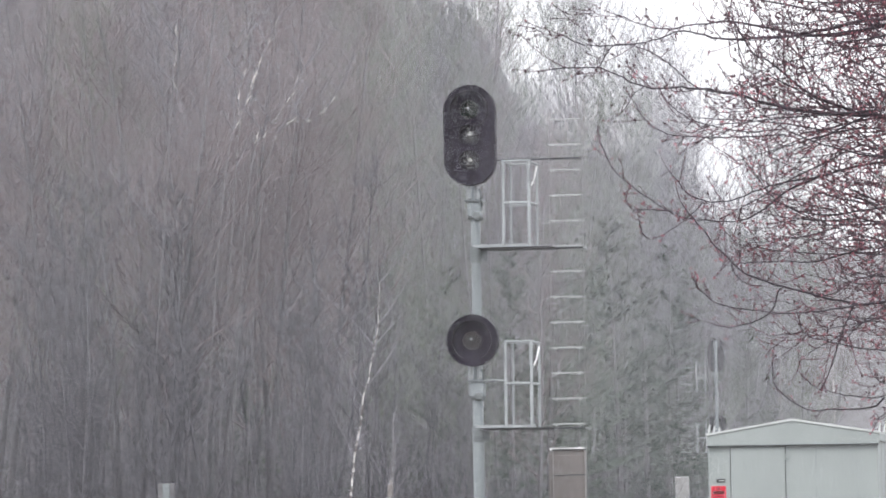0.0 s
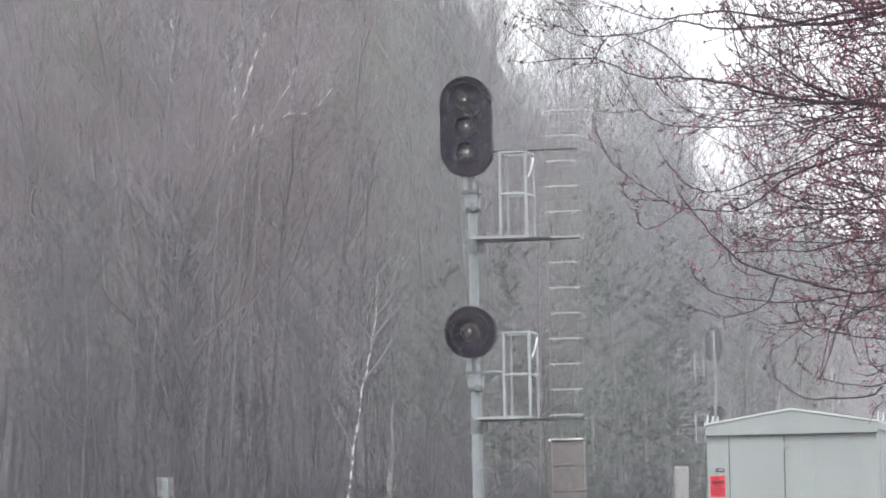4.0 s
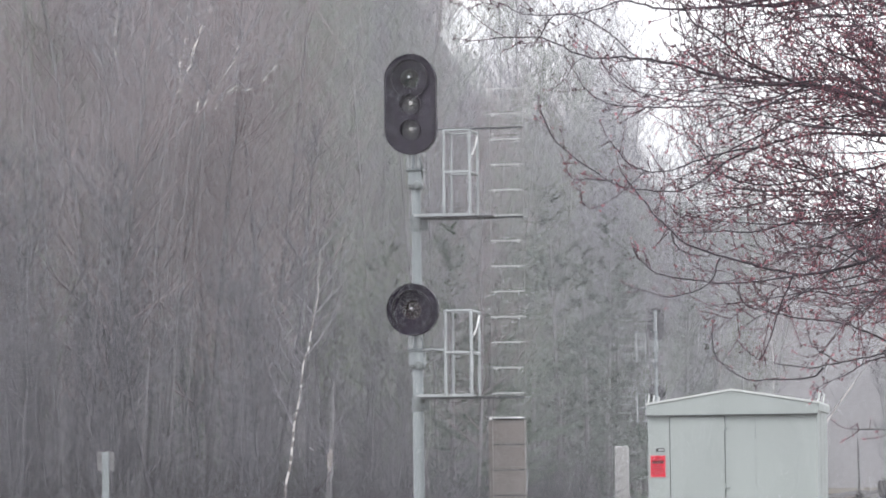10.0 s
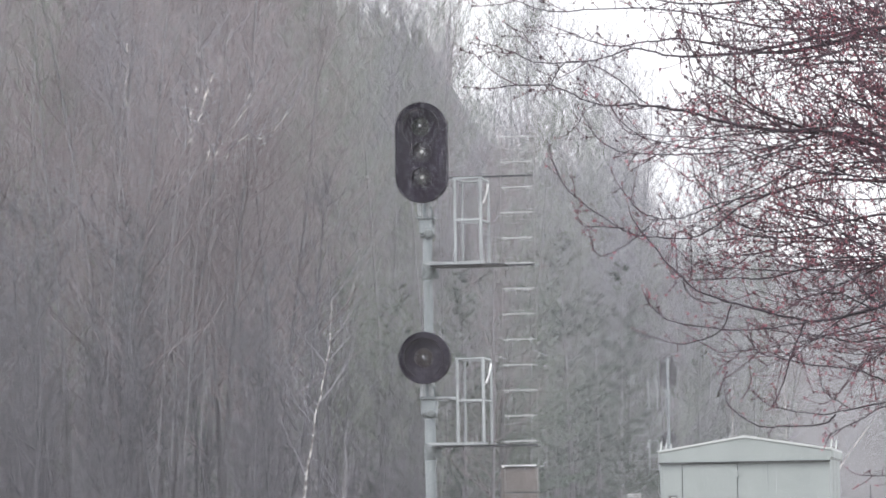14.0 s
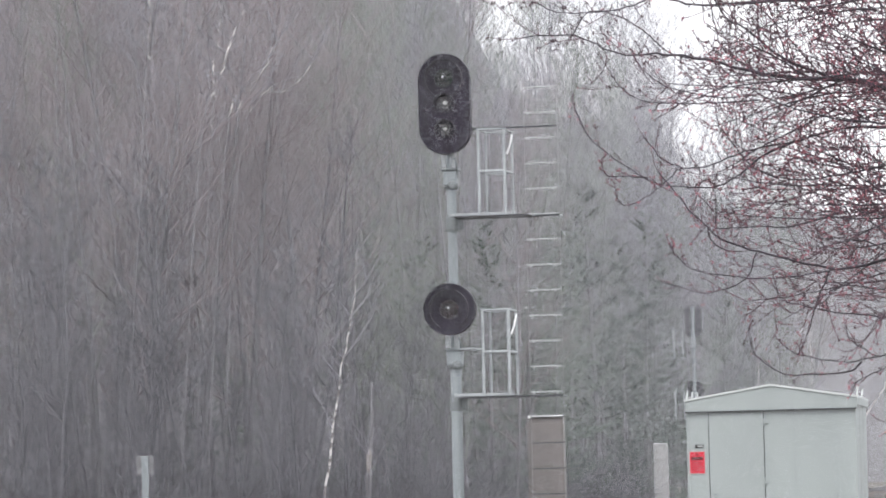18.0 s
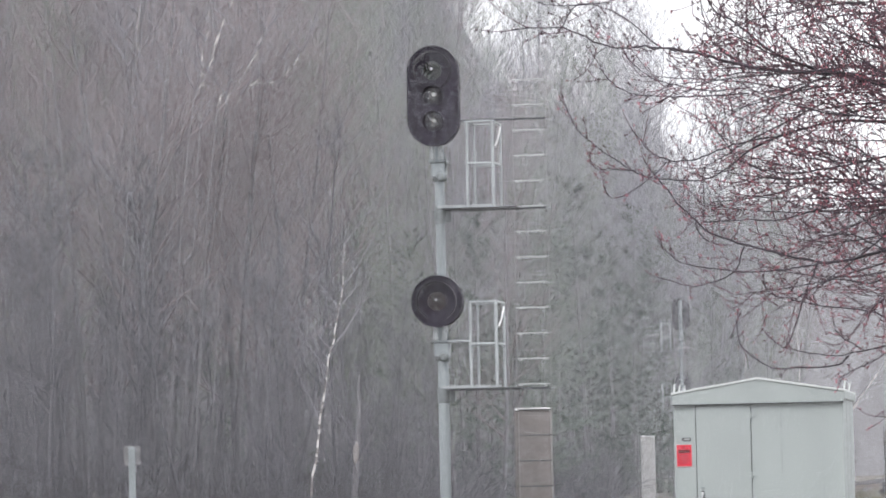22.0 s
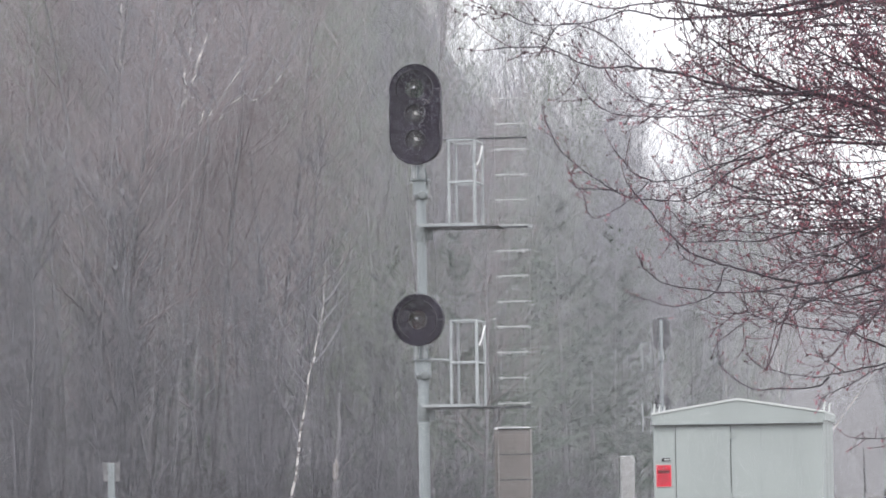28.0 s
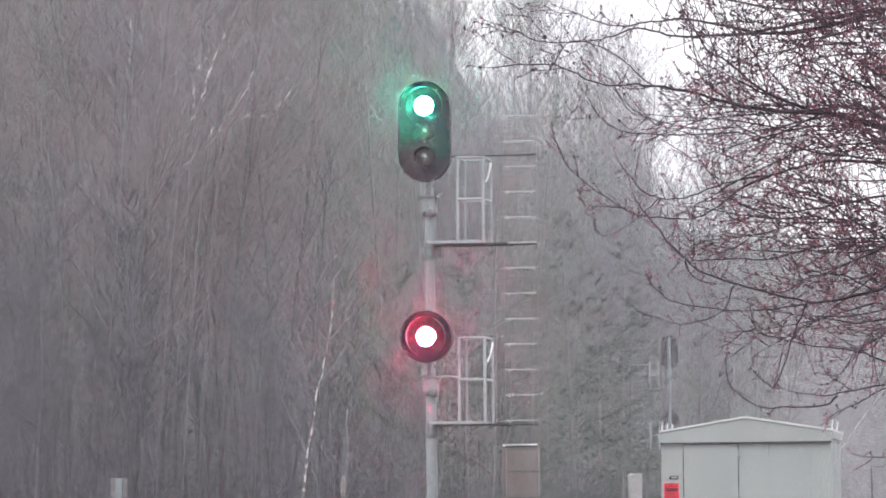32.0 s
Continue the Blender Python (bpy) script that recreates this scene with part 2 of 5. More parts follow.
# ---- mesh building ----
class Shape:
    """Vertices and faces gathered for one mesh."""

    def __init__(self):
        self.v, self.f = [], []

    def box(self, x0, x1, y0, y1, z0, z1, bevel=0.0):
        if bevel <= 0:
            s = len(self.v)
            self.v += [(x, y, z) for z in (z0, z1) for y in (y0, y1) for x in (x0, x1)]
            self.f += [tuple(s + i for i in q) for q in ((0, 2, 3, 1), (4, 5, 7, 6), (0, 1, 5, 4), (2, 6, 7, 3), (0, 4, 6, 2), (1, 3, 7, 5))]
            return self
        bm = bmesh.new()
        bmesh.ops.create_cube(bm, size=1.0)
        for v in bm.verts:
            v.co = Vector(((x0 + x1) / 2 + v.co.x * (x1 - x0), (y0 + y1) / 2 + v.co.y * (y1 - y0), (z0 + z1) / 2 + v.co.z * (z1 - z0)))
        bmesh.ops.bevel(bm, geom=bm.edges[:], offset=bevel, segments=2, affect="EDGES", profile=0.6)
        bm.verts.index_update()
        s = len(self.v)
        self.v += [tuple(v.co) for v in bm.verts]
        self.f += [tuple(s + v.index for v in q.verts) for q in bm.faces]
        bm.free()
        return self

    def tube(self, pts, radii, sides=6, cap=True):
        """A tapered tube along pts."""
        pts = [Vector(p) for p in pts]
        n = len(pts)
        if isinstance(radii, (int, float)):
            radii = [radii] * n
        s = len(self.v)
        ref = Vector((0.31, 0.87, 0.39))
        for i, p in enumerate(pts):
            way = (pts[min(i + 1, n - 1)] - pts[max(i - 1, 0)]).normalized()
            if abs(way.dot(ref)) > 0.95:
                ref = Vector((0.9, -0.2, 0.4))
            u = way.cross(ref).normalized()
            w = way.cross(u)
            for k in range(sides):
                a = 2 * math.pi * k / sides
                self.v.append(tuple(p + (u * math.cos(a) + w * math.sin(a)) * radii[i]))
        for i in range(n - 1):
            for k in range(sides):
                a, b = s + i * sides + k, s + i * sides + (k + 1) % sides
                self.f.append((a, b, b + sides, a + sides))
        if cap:
            self.f.append(tuple(s + k for k in reversed(range(sides))))
            self.f.append(tuple(s + (n - 1) * sides + k for k in range(sides)))
        return self

    def lathe(self, profile, origin, axis="y", sides=24):
        """A closed body turned about an axis through origin: profile of (along, radius)."""
        s = len(self.v)
        o = Vector(origin)
        for along, r in profile:
            for k in range(sides):
                a = 2 * math.pi * k / sides
                c, d = r * math.cos(a), r * math.sin(a)
                self.v.append(tuple(o + Vector({"y": (c, along, d), "z": (c, d, along), "x": (along, c, d)}[axis])))
        m = len(profile)
        for i in range(m - 1):
            for k in range(sides):
                a, b = s + i * sides + k, s + i * sides + (k + 1) % sides
                self.f.append((a, b, b + sides, a + sides))
        self.f.append(tuple(s + k for k in reversed(range(sides))))
        self.f.append(tuple(s + (m - 1) * sides + k for k in range(sides)))
        return self

    def prism(self, outline, y0, y1):
        """A flat outline of (x, z) made thick from y0 to y1."""
        s, n = len(self.v), len(outline)
        self.v += [(x, y0, z) for x, z in outline] + [(x, y1, z) for x, z in outline]
        self.f.append(tuple(s + i for i in range(n)))
        self.f.append(tuple(s + n + i for i in reversed(range(n))))
        self.f += [(s + i, s + n + i, s + n + (i + 1) % n, s + (i + 1) % n) for i in range(n)]
        return self

    def mesh(self, name, mat, smooth=False):
        me = bpy.data.meshes.new(name)
        me.from_pydata(self.v, [], self.f)
        me.materials.append(mat)
        if smooth:
            me.polygons.foreach_set("use_smooth", [True] * len(me.polygons))
        me.validate()
        me.update()
        return me


def part(name, shape, mat, parent, label="", smooth=False, at=None):
    ob = new(name, shape.mesh(name, mat, smooth))
    ob.parent = parent
    if at is not None:
        ob.matrix_basis = at
    return tagged(ob, label)


def thing(name, label, category, group="", kind=""):
    return tagged(new(name), label, category, group, kind)


def solo(name, shape, mat, label, category="", group="", kind="", smooth=False):
    return tagged(new(name, shape.mesh(name, mat, smooth)), label, category, group, kind)


def spline(pts, steps=5):
    """A smooth line through pts."""
    p = [Vector(q) for q in pts]
    p = [p[0] * 2 - p[1], *p, p[-1] * 2 - p[-2]]
    out = []
    for i in range(1, len(p) - 2):
        a, b, c, d = p[i - 1:i + 3]
        for k in range(steps):
            t = k / steps
            out.append(0.5 * (2 * b + (c - a) * t + (2 * a - 5 * b + 4 * c - d) * t * t + (3 * b - 3 * c + d - a) * t ** 3))
    out.append(p[-2])
    return out


# ---- ground ----
def smooth_step(a, b, x):
    t = min(1, max(0, (x - a) / (b - a)))
    return t * t * (3 - 2 * t)


def ground_z(x, y):
    z = 0.6 * smooth_step(15, 78, y)
    z += 0.10 * noise.noise((x * 0.13, y * 0.09, 0.3)) * smooth_step(55, 90, y)
    return z


TRACK = spline([(-6.5, 34, 0), (-2.6, 50, 0), (0.9, 66, 0), (2.9, 81, 0), (5.6, 102, 0), (19.9, 207, 0), (46, 390, 0)], 10)


def track_x(y):
    for a, b in zip(TRACK, TRACK[1:]):
        if a.y <= y <= b.y:
            return a.x + (b.x - a.x) * (y - a.y) / (b.y - a.y)
    return 1e3


def make_ground():
    xs = [-2500, -900, -300, -120, -60] + [-30 + 1.5 * i for i in range(48)] + [50, 70, 120, 300, 900, 2500]
    ys = [-400, -120, -40, -10] + [2.0 * i for i in range(0, 22)] + [44 + 1.25 * i for i in range(60)] + [122 + 4 * i for i in range(28)] + [260, 330, 460, 800, 1500, 3500]
    s = Shape()
    for y in ys:
        for x in xs:
            s.v.append((x, y, ground_z(x, y)))
    w = len(xs)
    s.f = [(j * w + i, j * w + i + 1, (j + 1) * w + i + 1, (j + 1) * w + i) for j in range(len(ys) - 1) for i in range(w - 1)]
    solo("ground", s, GROUND, "brown leaf litter and dead grass", "ground", kind="structure", smooth=True)


make_ground()


# ---- the signal ----
def stadium(half, span, n=20):
    """Outline of an upright slot: half the width, and the span between the two arc centres."""
    up = [(half * math.cos(math.pi * k / n), span / 2 + half * math.sin(math.pi * k / n)) for k in range(n + 1)]
    down = [(-half * math.cos(math.pi * k / n), -span / 2 - half * math.sin(math.pi * k / n)) for k in range(n + 1)]
    return up + down


def ringed_plate(half, span, holes, radius, y0, y1):
    """A thick plate with a row of round holes through it."""
    bm = bmesh.new()
    loops = []
    out = [bm.verts.new((x, 0, z)) for x, z in stadium(half, span)]
    edges = [bm.edges.new((out[i], out[(i + 1) % len(out)])) for i in range(len(out))]
    for hz in holes:
        ring = [bm.verts.new((radius * math.cos(2 * math.pi * k / 24), 0, hz + radius * math.sin(2 * math.pi * k / 24))) for k in range(24)]
        edges += [bm.edges.new((ring[i], ring[(i + 1) % 24])) for i in range(24)]
    bmesh.ops.triangle_fill(bm, use_beauty=True, use_dissolve=False, edges=edges, normal=(0, -1, 0))
    bm.verts.index_update()
    s = Shape()
    n = len(bm.verts)
    s.v = [(v.co.x, y0, v.co.z) for v in bm.verts] + [(v.co.x, y1, v.co.z) for v in bm.verts]
    for q in bm.faces:
        ids = [v.index for v in q.verts]
        s.f += [tuple(ids), tuple(n + i for i in reversed(ids))]
    for e in bm.edges:
        if len(e.link_faces) == 1:
            a, b = (v.index for v in e.verts)
            s.f.append((a, b, b + n, a + n))
    bm.free()
    return s


def visor(radius, length):
    """A cutaway tunnel hood: full length over the top, cut back below. Thick sheet, mouth towards -y."""
    s = Shape()
    n, wall = 28, 0.006
    for k in range(n + 1):
        a = math.radians(-62 + 304 * k / n)
        reach = length * (0.45 + 0.55 * max(0, math.sin(a) * 0.6 + 0.4))
        for r in (radius, radius - wall):
            for y in (0, -reach):
                s.v.append((r * math.cos(a), y, r * math.sin(a)))
    for k in range(n):
        a, b = 4 * k, 4 * k + 4
        s.f += [(a, b, b + 1, a + 1), (a + 2, a + 3, b + 3, b + 2), (a + 1, b + 1, b + 3, a + 3), (a, a + 2, b + 2, b)]
    s.f += [(0, 1, 3, 2), (4 * n, 4 * n + 2, 4 * n + 3, 4 * n + 1)]
    return s


SHUTTERS = []


def lamp_unit(head, z, glowing, mat, hood, reach):
    """A lens, its hood and, behind the lens, a lamp with an added, unseen shutter."""
    here = Matrix.Translation((0, 0, z))
    lens = Shape().lathe([(-0.034, 0.03), (-0.030, 0.065), (-0.018, 0.095), (-0.004, 0.113), (0.008, 0.116), (0.008, 0.02)], (0, 0, 0))
    part("lens", lens, mat if glowing else LENS_CLEAR, head, "coloured moulded glass lens" if glowing else "clear moulded glass lens", True, here)
    if glowing:
        # Dome is frosted and bulged out, added to spread lamp glow over the target.
        cover = Shape().lathe([(-0.075, 0.001), (-0.070, 0.04), (-0.055, 0.08), (-0.032, 0.106), (-0.0125, 0.1135), (-0.0110, 0.1115), (-0.030, 0.103), (-0.052, 0.078), (-0.066, 0.039), (-0.071, 0.001)], (0, 0, 0))
        part("outer_lens", cover, LENS_OUTER, head, "frosted outer lens dome", True, here)
        # Pale bead added as the lens's bright glint.
        drop = 0.012 if hood > 0.2 else 0.009
        part("glint_bead", Shape().lathe([(-0.006, drop * 0.3), (-0.004, drop * 0.8), (0.0, drop), (0.004, drop * 0.7)], (0.002, -0.080, 0.014), "y", 10), WATER, head, "pale bead standing in for a lens glint", True, here)
    rim = Shape()
    n = 24
    for k in range(n):
        a = 2 * math.pi * k / n
        for r, y in ((0.114, -0.017), (0.130, -0.017), (0.130, -0.004), (0.114, -0.004)):
            rim.v.append((r * math.cos(a), y, r * math.sin(a)))
    rim.f = [(4 * k + i, 4 * k + (i + 1) % 4, 4 * ((k + 1) % n) + (i + 1) % 4, 4 * ((k + 1) % n) + i) for k in range(n) for i in range(4)]
    part("lens_ring", rim, BLACK, head, "", False, here)
    part("hood", visor(hood, reach), BLACK_LIFTED, head, "black sheet-metal hood over the lens", False, here)
    # Leaves are added to hide a burning lamp until it should show.
    for sgn in (-1, 1):
        def half_disc(r, zc):
            return [(sgn * r * math.cos(a), zc + r * math.sin(a)) for a in [math.radians(-90 + 12 * k) for k in range(16)]][::sgn]
        shut = part("shutter", Shape().prism(half_disc(0.133, 0), 0.0292, 0.0360), LEAF_BLACK if glowing else BLACK, head, "added dark shutter leaf behind the lens", False, here)
        if glowing:
            SHUTTERS.append((shut, z, sgn))
        else:
            part("inner_disc", Shape().prism(half_disc(0.056, 0), 0.0280, 0.0290), SHUTTER, shut, "dull inner disc")
            # White spot paints in the bright reflection seen on the lens.
            part("glint_spot", Shape().prism(half_disc(0.022, 0.016), 0.020, 0.0277), LENS_SPOT, shut, "small white spot painted for the lens glint")
    # Sleeve and barrel are added to keep lamp light from leaking past the leaves.
    sleeve = Shape()
    for k in range(n):
        a = 2 * math.pi * k / n
        for r, y in ((0.118, 0.0122), (0.125, 0.0122), (0.125, 0.0290), (0.118, 0.0290)):
            sleeve.v.append((r * math.cos(a), y, r * math.sin(a)))
    sleeve.f = list(rim.f)
    part("lens_sleeve", sleeve, BLACK, head, "", False, here)
    if glowing:
        part("lamp", Shape().lathe([(0.0, 0.117), (0.02, 0.117), (0.05, 0.05)], (0, 0.05, 0)), LAMP_GREEN if mat is LENS_GREEN else LAMP_RED, head, "burning signal lamp", False, here)
        barrel = Shape()
        for k in range(n):
            a = 2 * math.pi * k / n
            for r, y in ((0.119, 0.0361), (0.127, 0.0361), (0.127, 0.1315), (0.119, 0.1315)):
                barrel.v.append((r * math.cos(a), y, r * math.sin(a)))
        barrel.f = list(rim.f)
        part("lamp_barrel", barrel, BLACK, head, "", False, here)


def signal_head(mast, name, z, holes, span, lit, hood, reach, label):
    head = part(name, ringed_plate(0.305, span, holes, 0.117, -0.012, 0.012), BLACK, mast, label, False, Matrix.Translation((-0.01, -0.26, z)))
    lip = Shape()
    o, i = stadium(0.311, span), stadium(0.299, span)
    m = len(o)
    for (ax, az), (bx, bz) in zip(o, i):
        lip.v += [(ax, -0.03, az), (ax, 0.03, az), (bx, 0.03, bz), (bx, -0.03, bz)]
    lip.f = [(4 * k + j, 4 * k + (j + 1) % 4, 4 * ((k + 1) % m) + (j + 1) % 4, 4 * ((k + 1) % m) + j) for k in range(m) for j in range(4)]
    part("edge_band", lip, BLACK, head)
    body = Shape()
    o, i = stadium(0.303, span), stadium(0.297, span)
    for (ax, az), (bx, bz) in zip(o, i):
        body.v += [(ax, 0.014, az), (ax, 0.13, az), (bx, 0.13, bz), (bx, 0.014, bz)]
    body.f = list(lip.f)
    body.prism(o, 0.13, 0.15)
    part("housing", body, BLACK if lit is not None else HAZED_BLACK, head, "black lamp housing behind the target")
    for k, hz in enumerate(sorted(holes, reverse=True)):
        lamp_unit(head, hz, k == 0 and lit is not None, lit, hood if k or len(holes) == 1 else 0.228, reach if k else 0.11)
    return head


def working_platform(mast, z, has_arm):
    """A cantilevered platform with its guard cage."""
    deck = part("platform", Shape().box(-0.07, 1.30, -0.02, 0.02, z - 0.026, z, 0.004).box(0.07, 0.98, -0.25, 0.25, z - 0.018, z - 0.002, 0.003), WET_STEEL, mast, "dark wet grating platform")
    h = 1.02
    for x, y, r in ((0.385, -0.25, 0.018), (0.695, -0.25, 0.02), (0.385, 0.25, 0.014), (0.705, 0.25, 0.016)):
        part("cage_post", Shape().tube([(x, y, z), (x, y, z + h)], r, 8), GALV, deck, "galvanised guard post")
    for p, q, r in (((0.37, -0.25, h), (0.72, -0.25, h), 0.015), ((0.37, 0.25, h), (0.72, 0.25, h), 0.012), ((0.385, -0.25, 0.52), (0.695, -0.25, 0.52), 0.019), ((0.385, 0.25, 0.53), (0.705, 0.25, 0.53), 0.015), ((0.695, -0.25, 0.52), (0.705, 0.25, 0.52), 0.014),
                    ((0.70, -0.25, h), (0.70, 0.25, h), 0.014), ((0.39, -0.25, h), (0.39, 0.25, h), 0.012)):
        part("cage_rail", Shape().tube([(p[0], p[1], p[2] + z), (q[0], q[1], q[2] + z)], r, 8), GALV, deck, "galvanised guard rail")
    part("latch_chain", Shape().tube([(0.735, 0.1, h - 0.05 + z), (0.715, 0.02, h - 0.2 + z), (0.69, -0.05, h - 0.29 + z)], [0.012, 0.011, 0.013], 8), WHITE_SHEEN, deck, "wet white latch chain")
    toe = Shape().box(0.02, 0.74, -0.262, -0.25, z, z + 0.03)
    part("toe_board", toe, GALV, deck)
    clamp = Shape().tube([(0, 0, z - 0.17), (0, 0, z + 0.03)], [0.073, 0.073], 16).box(0.055, 0.14, -0.012, 0.012, z - 0.15, z - 0.03, 0.003)
    for dz in (-0.13, -0.02):
        clamp.tube([(0, 0, z + dz - 0.012), (0, 0, z + dz + 0.012)], 0.083, 16)
        clamp.tube([(-0.09, -0.05, z + dz), (0.09, -0.05, z + dz)], 0.008, 6)
    part("clamp", clamp, GALV_DULL, mast, "bolted pole clamp")
    part("tip_bolt", Shape().lathe([(-0.02, 0.006), (-0.012, 0.014), (0.02, 0.014), (0.03, 0.006)], (1.315, 0, z - 0.02), "x", 10), GALV, deck)
    if not has_arm:
        part("side_rail", Shape().tube([(0.05, -0.09, z + 0.56), (0.24, -0.2, z + 0.565), (0.39, -0.25, z + 0.55)], 0.016, 8), GALV, deck, "thin guard rail to the mast")
    if has_arm:
        part("handrail", Shape().tube([(0.0, 0.06, z + h + 0.04), (1.29, 0.04, z + h + 0.04)], 0.012, 8), WET_STEEL, mast, "dark steel handrail")


def make_signal(name, base_z, ground, lit, label):
    """A two-headed colour-light signal on a tubular mast; z counts from the lower platform."""
    mast = thing(name, label, "railway signal", "railway signals")
    drop = base_z
    tube = Shape().tube([(0, 0, drop), (0, 0, drop + 0.01), (0, 0, 0.89), (0, 0, 0.9)], [0.067, 0.067, 0.063, 0.063], 20).tube([(0, 0, 0.9), (0, 0, 0.91), (0, 0, 3.99), (0, 0, 4.0)], [0.057, 0.057, 0.053, 0.053], 20)
    tube.tube([(0, 0, 0.86), (0, 0, 0.93)], 0.073, 20)
    part("pole", tube, POLE, mast, "galvanised tubular steel mast", True)
    for z, w in ((2.62, 0.095), (0.465, 0.105)):
        bracket = Shape().box(-w * 0.85, w * 0.85, -0.11, 0.07, z - 0.09, z + 0.09, 0.022).box(-0.11, 0.11, -0.13, 0.08, z + 0.092, z + 0.112, 0.006)
        part("elbow", Shape().lathe([(-0.12, 0.03), (-0.11, 0.055), (0.05, 0.055), (0.06, 0.03)], (0.035, -0.02, z - 0.085), "y", 16), GALV_DULL, mast, "dull wet cable elbow", True)
        part("head_bracket", bracket, POLE, mast, "cast head bracket")
        part("conduit", Shape().tube(spline([(0.06, -0.03, z - 0.05), (0.09, -0.08, z + 0.1), (0.07, -0.16, z + 0.24)], 4), 0.018, 8), GALV_DULL, mast)
        for x, y, r in ((-0.05, -0.18, 0.03), (0.05, -0.14, 0.034)):
            part("support_pipe", Shape().tube([(x, y, z + 0.12), (x, y, z + 0.34)], r, 10), GALV, mast)
        part("collar", Shape().tube([(0, 0, z - 0.13), (0, 0, z - 0.10)], [0.078, 0.09], 16), GALV_DULL, mast)
    signal_head(mast, "upper_head", 3.495, (0.306, 0.0, -0.31), 0.585, LENS_GREEN if lit else None, 0.128, 0.07, "black oval target with three lenses")
    signal_head(mast, "lower_head", 1.041, (0.0,), 0.001, LENS_RED if lit else None, 0.240, 0.11, "round black target with one lens")
    working_platform(mast, 0.0, False)
    working_platform(mast, 2.151, True)
    # ladder
    ladder = tagged(new("ladder"), "thin steel ladder with pale rungs")
    ladder.parent = mast
    for x in (0.898, 1.301):
        part("stile", Shape().box(x - 0.002, x + 0.002, -0.016, 0.016, drop - 0.3, 3.80), STILE, ladder, "thin flat stile")
    rung = Shape().tube([(0.898, 0, 0), (1.301, 0, 0)], 0.0095, 8)
    for x in (0.95, 1.23):
        rung.lathe([(-0.035, 0.004), (-0.02, 0.009), (0.0, 0.007)], (x, -0.003, 0), "z", 6)
    me = rung.mesh("rung", RUNG)
    low_rung = Shape().tube([(0.898, 0, 0), (1.301, 0, 0)], 0.0075, 8).mesh("rung", WET_STEEL)
    for k in range(-6, 13):
        z = 0.035 + 0.3033 * k
        if z < drop - 0.2:
            continue
        ob = new("rung", me if z > -0.05 else low_rung)
        ob.parent, ob.location = ladder, (0, 0, z)
    for x in (0.872, 1.327):
        for z in (1.20, 1.045):
            # Bolts are coloured white for the wet glints on them.
            part("standoff", Shape().tube([(x, -0.02, z), (x, 0.02, z)], 0.009, 8).tube([(x - 0.013, 0, z), (x + 0.013, 0, z)], 0.007, 6), WHITE_SHEEN, ladder, "wet bolt painted pale for its glint")
    # foot
    foot = Shape().box(-0.135, 0.135, -0.135, 0.135, ground - 0.3, drop + 0.0, 0.012)
    part("base_casting", foot, GALV_DULL, mast, "square steel base casting")
    part("base_flange", Shape().box(-0.148, 0.148, -0.148, 0.148, drop, drop + 0.03, 0.006), GALV, mast)
    return mast


signal = make_signal("railway_signal", -1.585, -2.29, True, "galvanised two-headed railway signal mast with black round-ended targets")
signal.matrix_basis = pose(0.028, 50.4, 2.637, 0, 0, -10.7)
far_signal = make_signal("railway_signal", -2.9, -3.45, False, "distant galvanised railway signal mast seen from behind")
far_signal.matrix_basis = pose(8.62, 151, 3.73, 0, 0, 176)


# ---- cases and hut ----
def relay_case(m, w, d, h, mat, label):
    case = thing("relay_case", label, "relay case", "relay cases")
    part("body", Shape().box(-w / 2, w / 2, -d / 2, d / 2, 0, h - 0.05, 0.008), mat, case)
    part("door", Shape().box(-w / 2 + 0.02, w / 2 - 0.02, -d / 2 - 0.014, -d / 2 - 0.002, 0.18, h - 0.11, 0.004), mat, case)
    # The cap's white paints in sky reflected on wet metal.
    part("cap", Shape().box(-w / 2 + 0.004, w / 2 - 0.004, -d / 2 - 0.03, d / 2 + 0.02, h - 0.046, h - 0.016, 0.006), WHITE_SHEEN, case, "wet cap, its sky sheen painted white")
    part("hinge_edge", Shape().box(-w / 2 - 0.006, -w / 2 + 0.008, -d / 2 - 0.016, -d / 2 + 0.01, 0.02, h - 0.05, 0.003), mat, case)
    part("plinth", Shape().box(-w / 2 - 0.03, w / 2 + 0.03, -d / 2 - 0.03, d / 2 + 0.03, -0.35, 0, 0.01), CONCRETE, case)
    case.matrix_basis = m
    return case


relay_case(pose(1.118, 51.6, 0.45, 0, 0, -4), 0.43, 0.40, 1.975, CASE_BROWN, "tall narrow brown-grey steel relay case behind a ladder")
relay_case(pose(7.34, 151, 0.58, 0, 0, 2), 0.49, 0.40, 2.32, CASE_FAR, "tall narrow light grey steel relay case beside the track")


